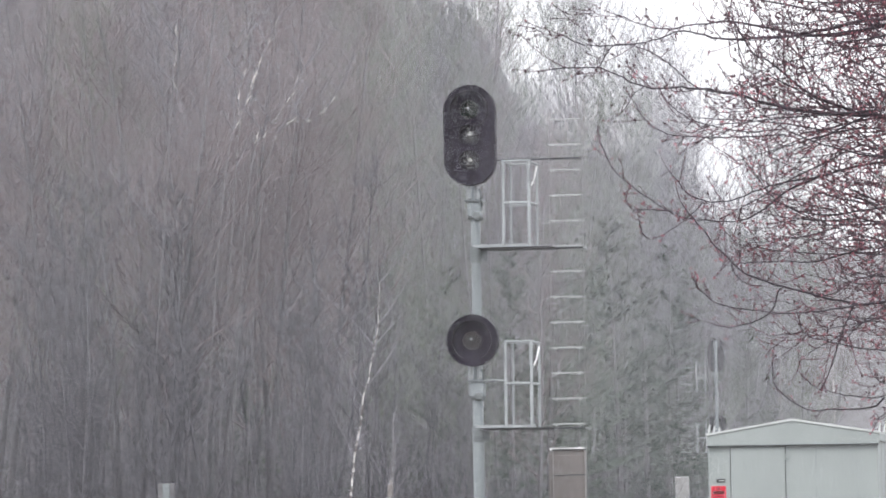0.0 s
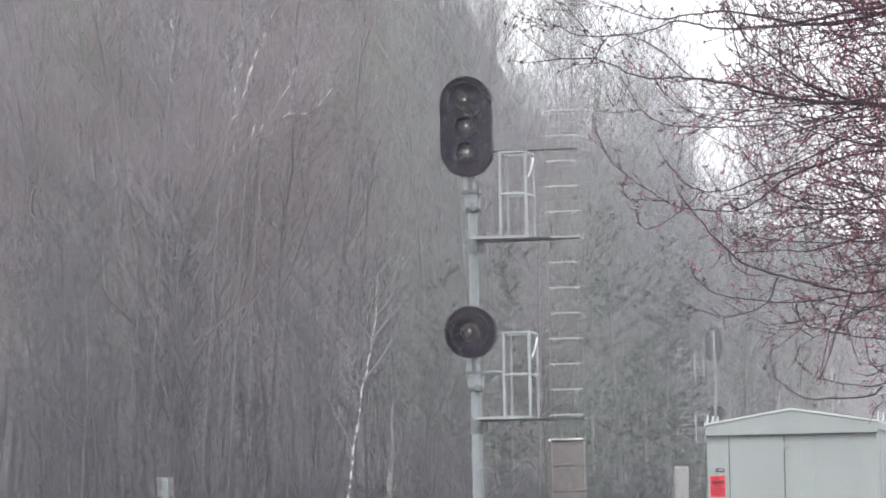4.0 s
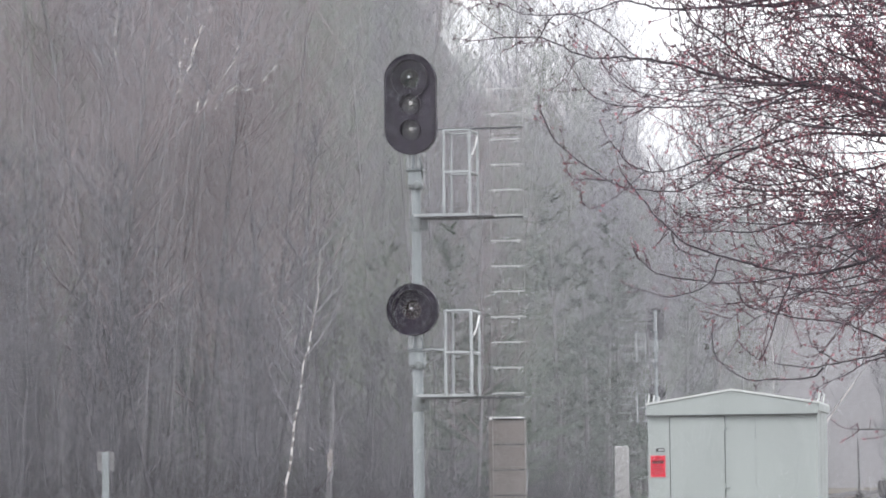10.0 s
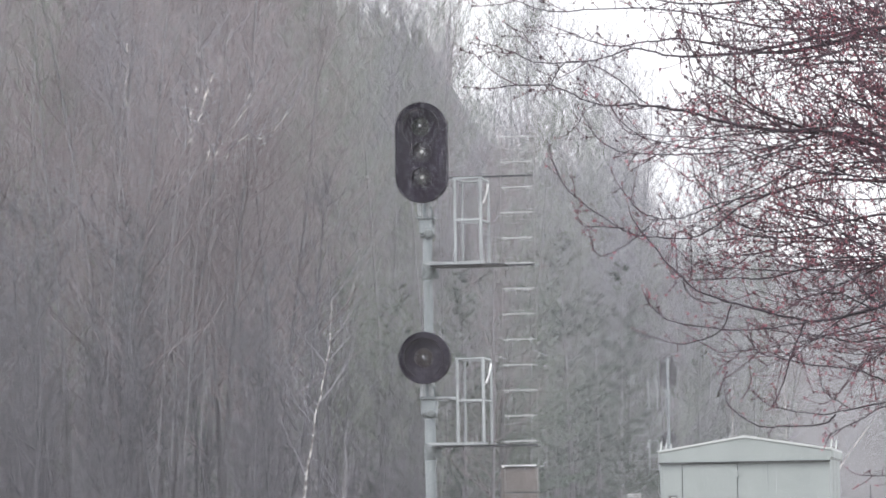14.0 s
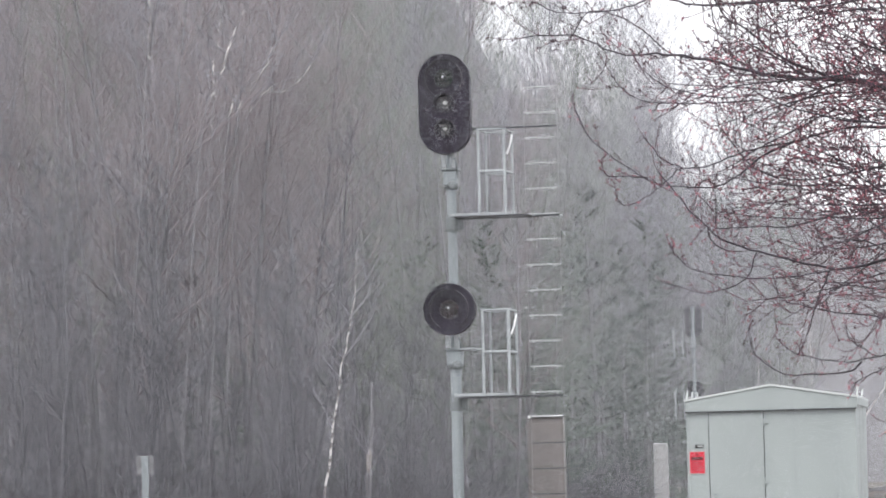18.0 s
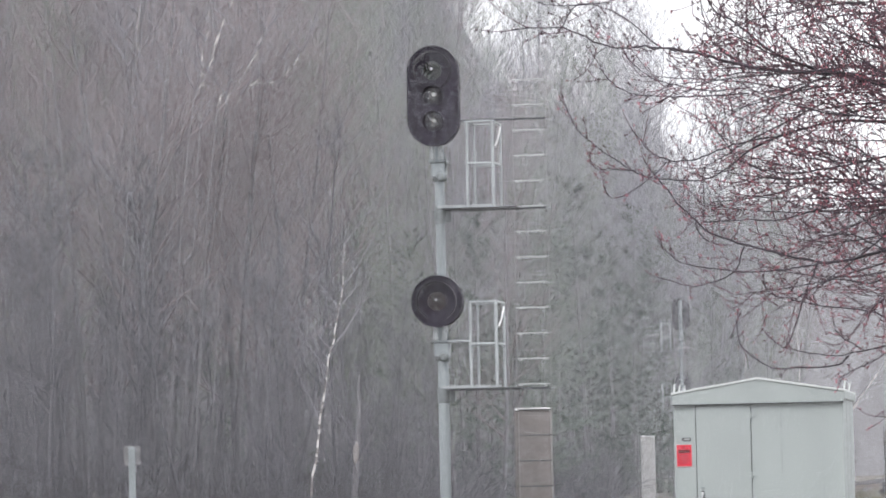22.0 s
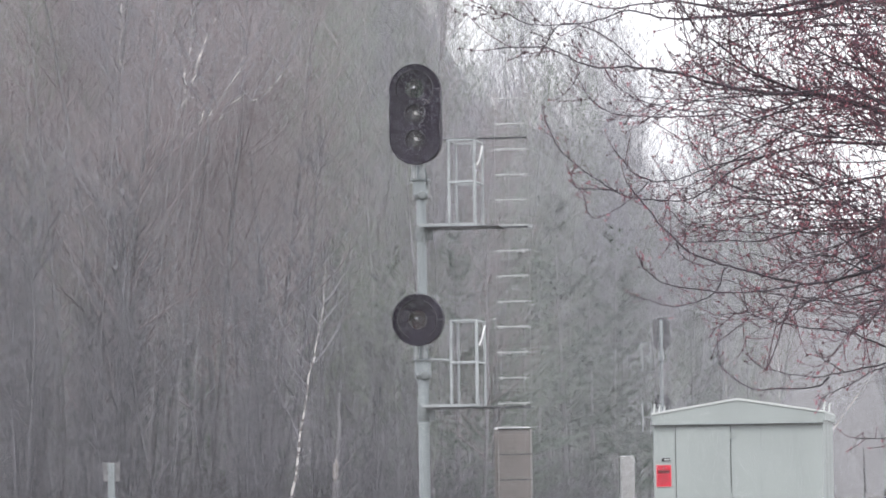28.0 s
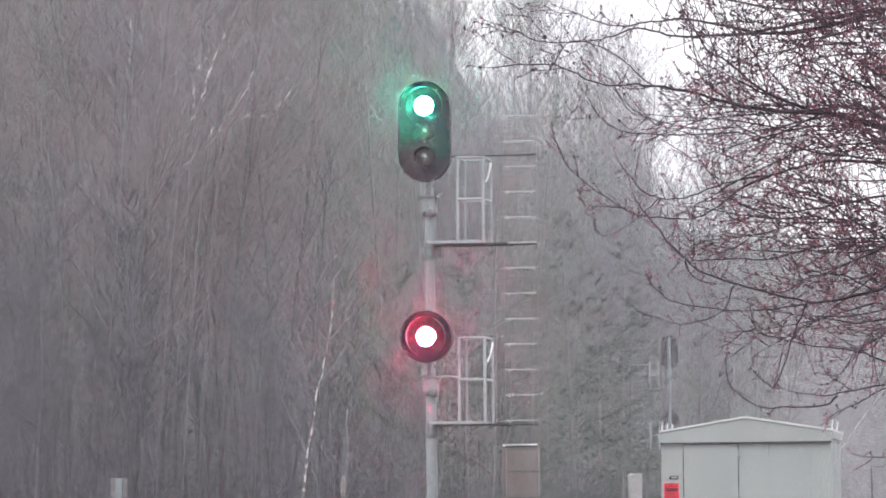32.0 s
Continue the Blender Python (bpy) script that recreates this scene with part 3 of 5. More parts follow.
def make_hut():
    """A pale steel equipment hut with a low gable; local origin at the front left corner of the base, front towards -y."""
    hut = thing("equipment_hut", "pale grey-green steel equipment hut with a low gabled roof", "equipment hut")
    w, d, h = 1.955, 2.45, 2.14
    rise, over = 0.275, 0.10
    part("wall_shell", Shape().prism([(0, 0), (w, 0), (w, h), (w / 2, h + rise - 0.06), (0, h)], 0.0, d), CASE_GREY, hut, "pale grey-green painted steel walls")
    # gable fascia
    fascia = Shape().prism([(-0.012, h - 0.03), (w + 0.012, h - 0.03), (w + 0.012, h + 0.085), (w / 2, h + rise - 0.03), (-0.012, h + 0.085)], -0.045, -0.002)
    part("fascia", fascia, CASE_GREY, hut, "gable fascia")
    # Dark strip stands in for the shadow line below the gable fascia.
    part("eave_shadow", Shape().box(-0.01, w + 0.01, -0.05, -0.003, h - 0.048, h - 0.031), SEAM, hut, "dark strip painted for shadow under the gable")
    for sgn, name in ((0, "roof_panel"), (1, "roof_panel")):
        a = (-0.03, h + 0.085) if not sgn else (w + 0.03, h + 0.085)
        b = (w / 2, h + rise - 0.028)
        out = [a, b, (b[0], b[1] + 0.022), (a[0], a[1] + 0.022)]
        part(name, Shape().prism(out if not sgn else out[::-1], -0.06, d + 0.06), CASE_TRIM, hut, "pale sheet roof panel")
    for x0, x1, kind in ((0.248, 0.888, "door"),):
        door = part(kind, Shape().box(x0 + 0.006, x1 - 0.006, -0.014, -0.001, 0.08, h - 0.055, 0.003), CASE_GREY, hut, "flush steel door")
        for gx in (x0, x1):
            part("door_gap", Shape().box(gx - 0.004, gx + 0.004, -0.004, -0.001, 0.08, h - 0.05), SEAM, door, "dark gap beside the door")
        part("door_head", Shape().box(x0, x1 + 0.01, -0.02, -0.001, h - 0.056, h - 0.05), SEAM, door)
        for z in (0.35, 1.28, 1.97):
            part("hinge", Shape().tube([(x1, -0.016, z - 0.035), (x1, -0.016, z + 0.035)], 0.011, 8).box(x1 - 0.05, x1 + 0.05, -0.018, -0.012, z - 0.02, z + 0.02, 0.002), CASE_GREY, door, "welded strap hinge")
        hd = Shape().lathe([(-0.075, 0.008), (-0.07, 0.016), (-0.03, 0.014), (-0.02, 0.02)], (x0 + 0.067, 0, 1.075), "y", 12).tube([(x0 + 0.067, -0.065, 1.075), (x0 + 0.064, -0.07, 1.03), (x0 + 0.064, -0.062, 0.985)], [0.013, 0.011, 0.008], 8)
        part("handle", hd, CHROME, door, "worn chrome lever handle")
        part("lock_case", Shape().box(x0 + 0.05, x0 + 0.084, -0.022, -0.0135, 0.88, 1.105, 0.006), DARK_IRON, door, "black lock case")
        part("cover_flap", Shape().box(x0 + 0.045, x0 + 0.095, -0.024, -0.0135, 1.135, 1.15, 0.003), GALV_DULL, door)
        part("lower_plate", Shape().box(x0 + 0.25, x0 + 0.46, -0.018, -0.013, 0.62, 0.77, 0.002), CASE_GREY, door, "faint pale plate")
    for x in (1.24, 1.72):
        part("panel_seam", Shape().box(x - 0.004, x + 0.004, -0.004, -0.001, 0.05, h - 0.05), SEAM_SOFT, hut, "sheet-metal seam")
    part("corner_post", Shape().box(-0.008, 0.02, -0.008, 0.03, 0.0, h - 0.05, 0.004), CASE_GREY, hut)
    for y in (0.8, 1.65):
        part("side_rib", Shape().box(w, w + 0.003, y - 0.02, y + 0.02, 0.05, h - 0.02), CASE_GREY, hut)
    part("side_eave", Shape().box(w + 0.01, w + 0.03, -0.05, d + 0.05, h + 0.0, h + 0.09, 0.004), CASE_GREY, hut)
    # lifting lugs along the eaves
    for x, ys in ((-0.01, (0.05, 0.7, 1.4)), (w + 0.01, (0.05, 1.2))):
        for y in ys:
            lean = 0.02
            part("lifting_lug", Shape().tube([(x, y, h + 0.07), (x + lean, y, h + 0.215)], [0.012, 0.009], 6), CASE_TRIM, hut, "upright steel lug")
    sign = part("notice", Shape().box(0.022, 0.192, -0.012, -0.002, 1.395, 1.64, 0.002), RED_SIGN, hut, "red enamel notice")
    part("notice_border", Shape().box(0.192, 0.197, -0.010, -0.002, 1.39, 1.645).box(0.017, 0.022, -0.010, -0.002, 1.39, 1.645).box(0.022, 0.192, -0.010, -0.002, 1.388, 1.395).box(0.022, 0.192, -0.010, -0.002, 1.64, 1.646), SIGN_PALE, sign)
    part("warning_mark", Shape().prism([(0.092, 1.60), (0.122, 1.60), (0.107, 1.632)], -0.0145, -0.0125), SIGN_INK, sign)
    part("heading_bar", Shape().box(0.04, 0.174, -0.0145, -0.0125, 1.545, 1.585), SIGN_INK, sign, "dark bar of lettering")
    for k, (a, b) in enumerate(((0.04, 0.16), (0.04, 0.15), (0.04, 0.17), (0.04, 0.13))):
        part("text_bar", Shape().box(a, b, -0.0145, -0.0125, 1.515 - 0.028 * k, 1.522 - 0.028 * k), SIGN_INK, sign)
    plate = part("small_plate", Shape().box(0.085, 0.185, -0.010, -0.002, 1.685, 1.725, 0.002), SHUTTER, hut, "small dark plate above the notice")
    part("text_bar", Shape().box(0.11, 0.175, -0.012, -0.0102, 1.70, 1.712), CASE_TRIM, plate)
    part("skid", Shape().box(-0.02, w + 0.02, -0.02, d + 0.02, -0.25, -0.002, 0.01), CONCRETE, hut, "concrete base slab")
    hut.matrix_basis = pose(2.698, 49.0, 0.262, 0, 0, -8.3)
    return hut


make_hut()


# ---- marker post and switch stand ----
def marker_post():
    post = thing("marker_post", "pale steel marker post with a small plate on top", "marker post")
    g = ground_z(-4.42, 60)
    part("post", Shape().box(-0.048, 0.048, -0.03, 0.03, g - 0.4, 2.10, 0.008), POLE, post, "pale square post")
    part("plate", Shape().box(-0.118, 0.118, 0.034, 0.044, 1.845, 2.111, 0.003), DARK_PLATE, post, "small grey plate")
    for z in (1.9, 2.05):
        part("bolt", Shape().lathe([(0, 0.012), (-0.012, 0.012), (-0.016, 0.006)], (0, -0.03, z), "y", 8), GALV_DULL, post)
    post.matrix_basis = pose(-4.42, 60, 0)


def switch_stand(m, tall):
    st = thing("switch_stand", "black iron switch stand beside the track", "switch stand", "switch stands")
    part("base", Shape().box(-0.17, 0.17, -0.2, 0.2, -0.6, 0.06, 0.02), DARK_IRON, st)
    if tall:
        part("body", Shape().box(-0.10, 0.10, -0.1, 0.1, 0.05, 0.34, 0.03), DARK_IRON, st)
        part("mast", Shape().tube([(0, 0, 0.3), (0.012, 0, 0.9), (-0.008, 0, 1.5), (-0.02, 0, 2.3)], [0.042, 0.036, 0.034, 0.016], 8), DARK_IRON, st, "thin dark mast")
        part("target", Shape().box(-0.045, 0.03, -0.008, 0.008, 1.55, 1.95, 0.004), RUST, st, "narrow rusty target blade")
    else:
        part("body", Shape().lathe([(0.05, 0.12), (0.16, 0.15), (0.34, 0.18), (0.60, 0.175), (0.68, 0.13), (0.70, 0.04)], (0, 0, 0), "z", 16), DARK_IRON, st, "", True)
    part("lever", Shape().tube([(0.1, -0.1, 0.25), (0.24, -0.12, 0.2), (0.3, -0.12, 0.08)], 0.02, 8), DARK_IRON, st)
    st.matrix_basis = m


marker_post()
switch_stand(pose(15.72, 150, 0.76, 0, 0, 20), True)
switch_stand(pose(16.68, 151, 0.90, 0, 0, 20), False)


# ---- track ----
def make_track():
    bed = Shape()
    rails = [Shape(), Shape()]
    n = len(TRACK)
    side = [Vector((-(b - a).y, (b - a).x, 0)).normalized() for a, b in zip(TRACK, TRACK[1:])]
    side.append(side[-1])
    for p, q in zip(TRACK, side):
        z = ground_z(p.x, p.y)
        for off, up in ((1.8, -0.05), (1.35, 0.05), (-1.35, 0.05), (-1.8, -0.05)):
            bed.v.append((p.x + q.x * off, p.y + q.y * off, z + up))
    bed.f = [(4 * i + k, 4 * i + k + 1, 4 * i + k + 5, 4 * i + k + 4) for i in range(n - 1) for k in range(3)]
    solo("ballast_bed", bed, BALLAST, "grey crushed-stone railway ballast", "ballast", kind="structure")
    for sh, off, nm in zip(rails, (0.72, -0.72), ("a", "b")):
        for prof in ((0.036, 0.10, 0.255), (0.009, 0.115, 0.22), (0.07, 0.10, 0.118)):
            s = len(sh.v)
            for p, q in zip(TRACK, side):
                z = ground_z(p.x, p.y)
                for dx, dz in ((-prof[0], prof[1] if prof[0] != 0.036 else 0.215), (prof[0], prof[1] if prof[0] != 0.036 else 0.215), (prof[0], prof[2]), (-prof[0], prof[2])):
                    sh.v.append((p.x + q.x * (off + dx), p.y + q.y * (off + dx), z + dz))
            sh.f += [(s + 4 * i + k, s + 4 * i + (k + 1) % 4, s + 4 * i + 4 + (k + 1) % 4, s + 4 * i + 4 + k) for i in range(n - 1) for k in range(4)]
        solo("rail", sh, RAIL, "rusty steel rail on timber ties", "rail", "rails")
    tie = Shape().box(-1.3, 1.3, -0.11, 0.11, -0.05, 0.10, 0.01).mesh("tie", TIE)
    root = thing("ties", "weathered timber ties under the rails", "railway ties", kind="structure")
    y, count = 70.0, 0
    while y < 225 and count < 240:
        x = track_x(y)
        dx = track_x(y + 1) - x
        ob = new("tie", tie)
        ob.parent = root
        ob.matrix_basis = pose(x, y, ground_z(x, y), 0, 0, -math.degrees(math.atan(dx)))
        y += 0.6 if y < 120 else 0.9
        count += 1


make_track()


# ---- woods ----
SKYLINE = ((-0.20, 0.170), (-0.06, 0.158), (-0.031, 0.140), (0.0, 0.126), (0.017, 0.115), (0.0345, 0.108), (0.0465, 0.098), (0.057, 0.083), (0.0824, 0.079), (0.098, 0.077), (0.3, 0.075))


def skyline(b):
    """How steeply the tree tops stand over the eye at bearing b (x / y)."""
    for (a, ea), (c, ec) in zip(SKYLINE, SKYLINE[1:]):
        if a <= b <= c:
            return ea + (ec - ea) * (b - a) / (c - a)
    return SKYLINE[-1][1]


def bend(rng, start, way, length, up, wander, steps):
    """Points of a branch that leaves start along way and turns by up."""
    pts, p, d = [Vector(start)], Vector(start), Vector(way).normalized()
    for _ in range(steps):
        d = (d + Vector((rng.uniform(-wander, wander), rng.uniform(-wander, wander), up + rng.uniform(-wander, wander)))).normalized()
        p = p + d * (length / steps)
        pts.append(p.copy())
    return pts


def bare_tree(seed, height, trunk_r, lean, first, branches, bark, twig_mat, name="bare_tree", label="leafless grey woodland tree with fine upright twigs"):
    """A leafless tree: trunk, and a crown of boughs and fine twigs."""
    rng = random.Random(seed)
    tree = thing(name, label, "tree", "woodland trees")
    trunk = bend(rng, (0, 0, -0.3), (lean, rng.uniform(-0.05, 0.05), 1), height, 0.02, 0.05, 9)
    part("trunk", Shape().tube(trunk, [trunk_r * (1 - 0.88 * i / 9) for i in range(10)], 7), bark, tree, "", True)
    crown = Shape()
    for _ in range(branches):
        f = first + (0.97 - first) * rng.random() ** 0.8
        k = min(8, int(f * 9))
        p = trunk[k].lerp(trunk[k + 1], f * 9 - k)
        a = rng.uniform(0, 2 * math.pi)
        rise = rng.uniform(0.5, 1.6)
        ln = height * rng.uniform(0.14, 0.30) * (1.15 - 0.75 * f)
        r = trunk_r * (1 - 0.88 * f) * 0.36 + 0.005
        bough = bend(rng, p, (math.cos(a), math.sin(a), rise), ln, 0.09, 0.13, 4)
        crown.tube(bough, [r, r * 0.8, r * 0.6, r * 0.42, 0.006], 4, False)
        for j in range(8):
            q = bough[1 + j % 4]
            b = rng.uniform(0, 2 * math.pi)
            sub = bend(rng, q, (math.cos(b), math.sin(b), rng.uniform(0.5, 1.5)), ln * rng.uniform(0.3, 0.6), 0.1, 0.18, 3)
            crown.tube(sub, [max(0.006, r * 0.32), 0.006, 0.005, 0.003], 3, False)
            for i in range(6):
                c = rng.uniform(0, 2 * math.pi)
                tw = bend(rng, sub[1 + i % 3], (math.cos(c), math.sin(c), rng.uniform(0.4, 1.6)), ln * rng.uniform(0.18, 0.36), 0.15, 0.2, 2)
                crown.tube(tw, [0.0042, 0.0036, 0.002], 3, False)
    part("crown", crown, twig_mat, tree)
    return tree


def pine(seed, height, reach):
    """A white pine: whorls of long level boughs that turn up at the tips, each a flat plume of needle tufts."""
    rng = random.Random(seed)
    tree = thing("white_pine", "dull green pine with level feathery boughs among bare trees", "tree", "pines")
    trunk = bend(rng, (0, 0, -0.2), (0.02, 0, 1), height, 0.03, 0.02, 6)
    part("trunk", Shape().tube(trunk, [0.11 * (1 - 0.9 * i / 6) for i in range(7)], 6), BARK, tree)
    s = Shape()

    def tuft(p, way, size):
        for _ in range(6):
            d = (way * 0.6 + Vector((rng.uniform(-1, 1), rng.uniform(-1, 1), rng.uniform(-0.5, 0.8)))).normalized() * size * rng.uniform(0.7, 1.3)
            e = d.orthogonal().normalized() * 0.0075
            b = len(s.v)
            s.v += [tuple(p - e), tuple(p + e), tuple(p + d)]
            s.f.append((b, b + 1, b + 2))

    z = height * 0.06
    while z < height * 0.97:
        f = z / height
        k = min(5, int(f * 6))
        at = trunk[k].lerp(trunk[k + 1], f * 6 - k)
        for _ in range(rng.choice((3, 4, 5))):
            a = rng.uniform(0, 2 * math.pi)
            ln = reach * (1.05 - f) ** 0.7 * rng.uniform(0.45, 1.15)
            bough = bend(rng, at + Vector((0, 0, rng.uniform(-0.2, 0.2))), (math.cos(a), math.sin(a), rng.uniform(-0.1, 0.2) + 0.5 * f), ln, 0.05, 0.07, 6)
            s.tube(bough, [0.022, 0.018, 0.015, 0.012, 0.009, 0.006, 0.004], 3, False)
            for i in range(int(5 + ln * 6)):
                j = 1 + min(5, int(rng.random() ** 0.7 * 6))
                p = bough[j - 1].lerp(bough[j], rng.random())
                w = (bough[j] - bough[j - 1]).normalized()
                side = Vector((-w.y, w.x, rng.uniform(-0.1, 0.25))) * rng.choice((-1, 1))
                spray = bend(rng, p, w * rng.uniform(0.4, 1.0) + side, ln * rng.uniform(0.12, 0.3), 0.05, 0.12, 3)
                s.tube(spray, [0.006, 0.005, 0.004, 0.003], 3, False)
                for q in spray[1:]:
                    tuft(q, w, 0.13)
        z += rng.uniform(0.35, 0.6)
    part("crown", s, NEEDLES, tree)
    return tree


def grow(tree, x, y, spin, scale):
    m = pose(x, y, ground_z(x, y), 0, 0, spin) @ Matrix.Scale(scale, 4)
    return copy_thing(tree, m)


def make_woods():
    rng = random.Random(11)
    kinds = [bare_tree(100 + k, 16.0, 0.06 + 0.014 * (k % 3), rng.uniform(-0.12, 0.12), 0.06 + 0.04 * (k % 3), 30, BARK, (TWIGS, TWIGS_GREEN, TWIGS_RED)[k % 3]) for k in range(7)]
    slim = [bare_tree(140 + k, 8.0, 0.055, rng.uniform(-0.3, 0.3), 0.06, 18, SAPLING, SAPLING, "sapling", "thin leafless sapling at the wood's edge") for k in range(4)]
    used = [False] * 20

    def place(pool, base, index, x, y, scale):
        """The first of a kind is moved to its place, the rest are copies."""
        if not used[base + index]:
            used[base + index] = True
            pool[index].matrix_basis = pose(x, y, ground_z(x, y), 0, 0, rng.uniform(0, 360)) @ Matrix.Scale(scale, 4)
        else:
            grow(pool[index], x, y, rng.uniform(0, 360), scale)

    for i in range(66):
        y = 94 + 46 * rng.random() ** 1.3
        b = -0.135 + 0.157 * (i + rng.random()) / 66
        x = b * y
        if x > track_x(y) - 4:
            continue
        tall = (1.6 + y * skyline(b) * rng.uniform(0.84, 1.02) * (1 - 0.16 * smooth_step(0.0, 0.014, b)) - 0.6) / 16.0
        pick = rng.randrange(7)
        if rng.random() < 0.55:
            pick = rng.choice((1, 4)) if -0.02 < b < 0.022 else rng.choice((2, 5)) if b < -0.03 else pick
        place(kinds, 0, pick, x, y, tall)
    for i in range(48):
        y = rng.uniform(165, 250)
        b = 0.005 + 0.125 * (i + rng.random()) / 48
        x = b * y
        if abs(x - track_x(y)) < 4.5:
            x += 9 * (1 if x > track_x(y) else -1)
        tall = (1.6 + y * skyline(x / y) * (rng.uniform(0.64, 0.92) if b > 0.045 else rng.uniform(0.58, 0.88)) - 0.6) / 16.0
        place(kinds, 0, rng.randrange(7), x, y, tall)
    fringe = random.Random(77)
    for i in range(26):
        b = 0.010 + 0.056 * (i + fringe.random()) / 26
        y = fringe.uniform(160, 215)
        x = b * y
        if abs(x - track_x(y)) < 4.0:
            y = 226
            x = b * y
        tall = (1.6 + y * skyline(b) * fringe.uniform(0.86, 1.03) - 0.6) / 16.0
        place(kinds, 0, fringe.randrange(7), x, y, tall)
    for i in range(9):
        b = -0.024 + 0.019 * (i + fringe.random()) / 9
        y = fringe.uniform(112, 142)
        if b * y > track_x(y) - 4:
            continue
        place(kinds, 0, fringe.choice((0, 1, 3, 4)), b * y, y, (1.0 + y * 0.131 * fringe.uniform(0.92, 1.02)) / 16.0)
    for i in range(22):
        b = 0.064 + 0.07 * (i + fringe.random()) / 22
        y = fringe.uniform(205, 260)
        if abs(b * y - track_x(y)) < 4.0:
            continue
        place(kinds, 0, fringe.randrange(7), b * y, y, (1.0 + y * skyline(b) * fringe.uniform(0.95, 1.28)) / 16.0)
    for i in range(94):
        y = rng.uniform(88, 100) if i < 70 else rng.uniform(150, 200)
        b = -0.125 + 0.16 * rng.random() if i < 70 else rng.uniform(0.03, 0.12)
        x = b * y
        if abs(x - track_x(y)) < 4.5:
            continue
        place(slim, 7, rng.randrange(4), x, y, rng.uniform(0.55, 1.1) * (1 if i < 70 else 1.4))
    pines = [pine(60, 10.0, 2.6), pine(61, 10.0, 2.2), pine(62, 6.0, 1.9)]
    spots = ((-2.2, 119, 1.15, 0), (4.3, 156, 1.05, 1), (-4.0, 112, 0.7, 2), (5.4, 158, 1.1, 0), (6.6, 162, 1.0, 1), (5.0, 166, 1.25, 1), (7.6, 168, 1.05, 0), (2.6, 140, 0.8, 0), (-0.4, 124, 0.9, 1),
             (8.2, 172, 0.95, 1), (-5.0, 122, 0.95, 0), (0.9, 128, 1.15, 1), (6.0, 157, 0.9, 2), (7.4, 160, 0.95, 2), (3.6, 150, 1.0, 2), (8.9, 163, 0.9, 2), (11.6, 180, 0.8, 0), (13.2, 190, 0.7, 1), (-7.6, 124, 0.8, 1), (-3.0, 108, 0.5, 2), (4.9, 178, 1.3, 0), (6.4, 184, 1.35, 1), (8.3, 186, 1.2, 0), (9.8, 190, 1.1, 1), (7.3, 176, 1.0, 2), (3.9, 172, 1.1, 0), (10.6, 178, 0.8, 2), (3.2, 146, 0.9, 2), (0.9, 107, 0.75, 1), (2.0, 118, 0.8, 0), (3.1, 129, 0.85, 1), (-0.6, 105, 0.65, 0))
    seen = set()
    for k, (x, y, sc, kind) in enumerate(spots):
        if kind not in seen:
            seen.add(kind)
            pines[kind].matrix_basis = pose(x, y, ground_z(x, y), 0, 0, 40 * k) @ Matrix.Scale(sc, 4)
        else:
            grow(pines[kind], x, y, 50 * k, sc)


def make_undergrowth():
    rng = random.Random(17)
    s = Shape()
    for i in range(14000):
        y = rng.uniform(85, 101) if i < 8000 else rng.uniform(118, 172)
        x = rng.uniform(-0.135, 0.032) * y if i < 8000 else rng.uniform(0.0, 0.041) * y
        if x > track_x(y) - (3.2 if i < 8000 else 1.9):
            continue
        ln = 0.4 + 2.4 * rng.random() ** 2.2
        a = rng.uniform(0, 2 * math.pi)
        lean = rng.uniform(0.0, 1.3)
        st = bend(rng, (x, y, ground_z(x, y) - 0.05), (lean * math.cos(a), lean * math.sin(a), 1), ln, -0.08, 0.3, 3)
        s.tube(st, [0.010, 0.008, 0.006, 0.003], 3, False)
    solo("undergrowth", s, UNDERGROWTH, "dense dark leafless undergrowth at the wood's edge", "undergrowth", kind="stuff")


make_undergrowth()


def brush_heap():
    """A low dark heap of wet brush and earth."""
    s = Shape()
    n, m = 18, 6
    for j in range(m + 1):
        e = math.pi / 2 * j / m
        for k in range(n):
            a = 2 * math.pi * k / n
            r = (0.42 + 0.16 * noise.noise((math.cos(a) * 1.5, math.sin(a) * 1.5, j * 0.6))) * math.cos(e) + 0.01
            s.v.append((r * 1.2 * math.cos(a), r * math.sin(a), (0.42 + 0.1 * noise.noise((a, e * 2, 3))) * math.sin(e) - 0.1))
    s.f = [(j * n + k, j * n + (k + 1) % n, (j + 1) * n + (k + 1) % n, (j + 1) * n + k) for j in range(m) for k in range(n)]
    rng = random.Random(4)
    for _ in range(120):
        a, r = rng.uniform(0, 2 * math.pi), rng.uniform(0, 0.45)
        s.tube(bend(rng, (r * math.cos(a), r * math.sin(a), 0.1), (math.cos(a), math.sin(a), 0.8), rng.uniform(0.2, 0.5), -0.05, 0.3, 3), [0.008, 0.006, 0.005, 0.003], 3, False)
    heap = solo("brush_heap", s, WET_EARTH, "low dark heap of wet brush at the wood's edge", "brush heap")
    heap.location = (-7.02, 85.0, ground_z(-7.02, 85.0))


brush_heap()


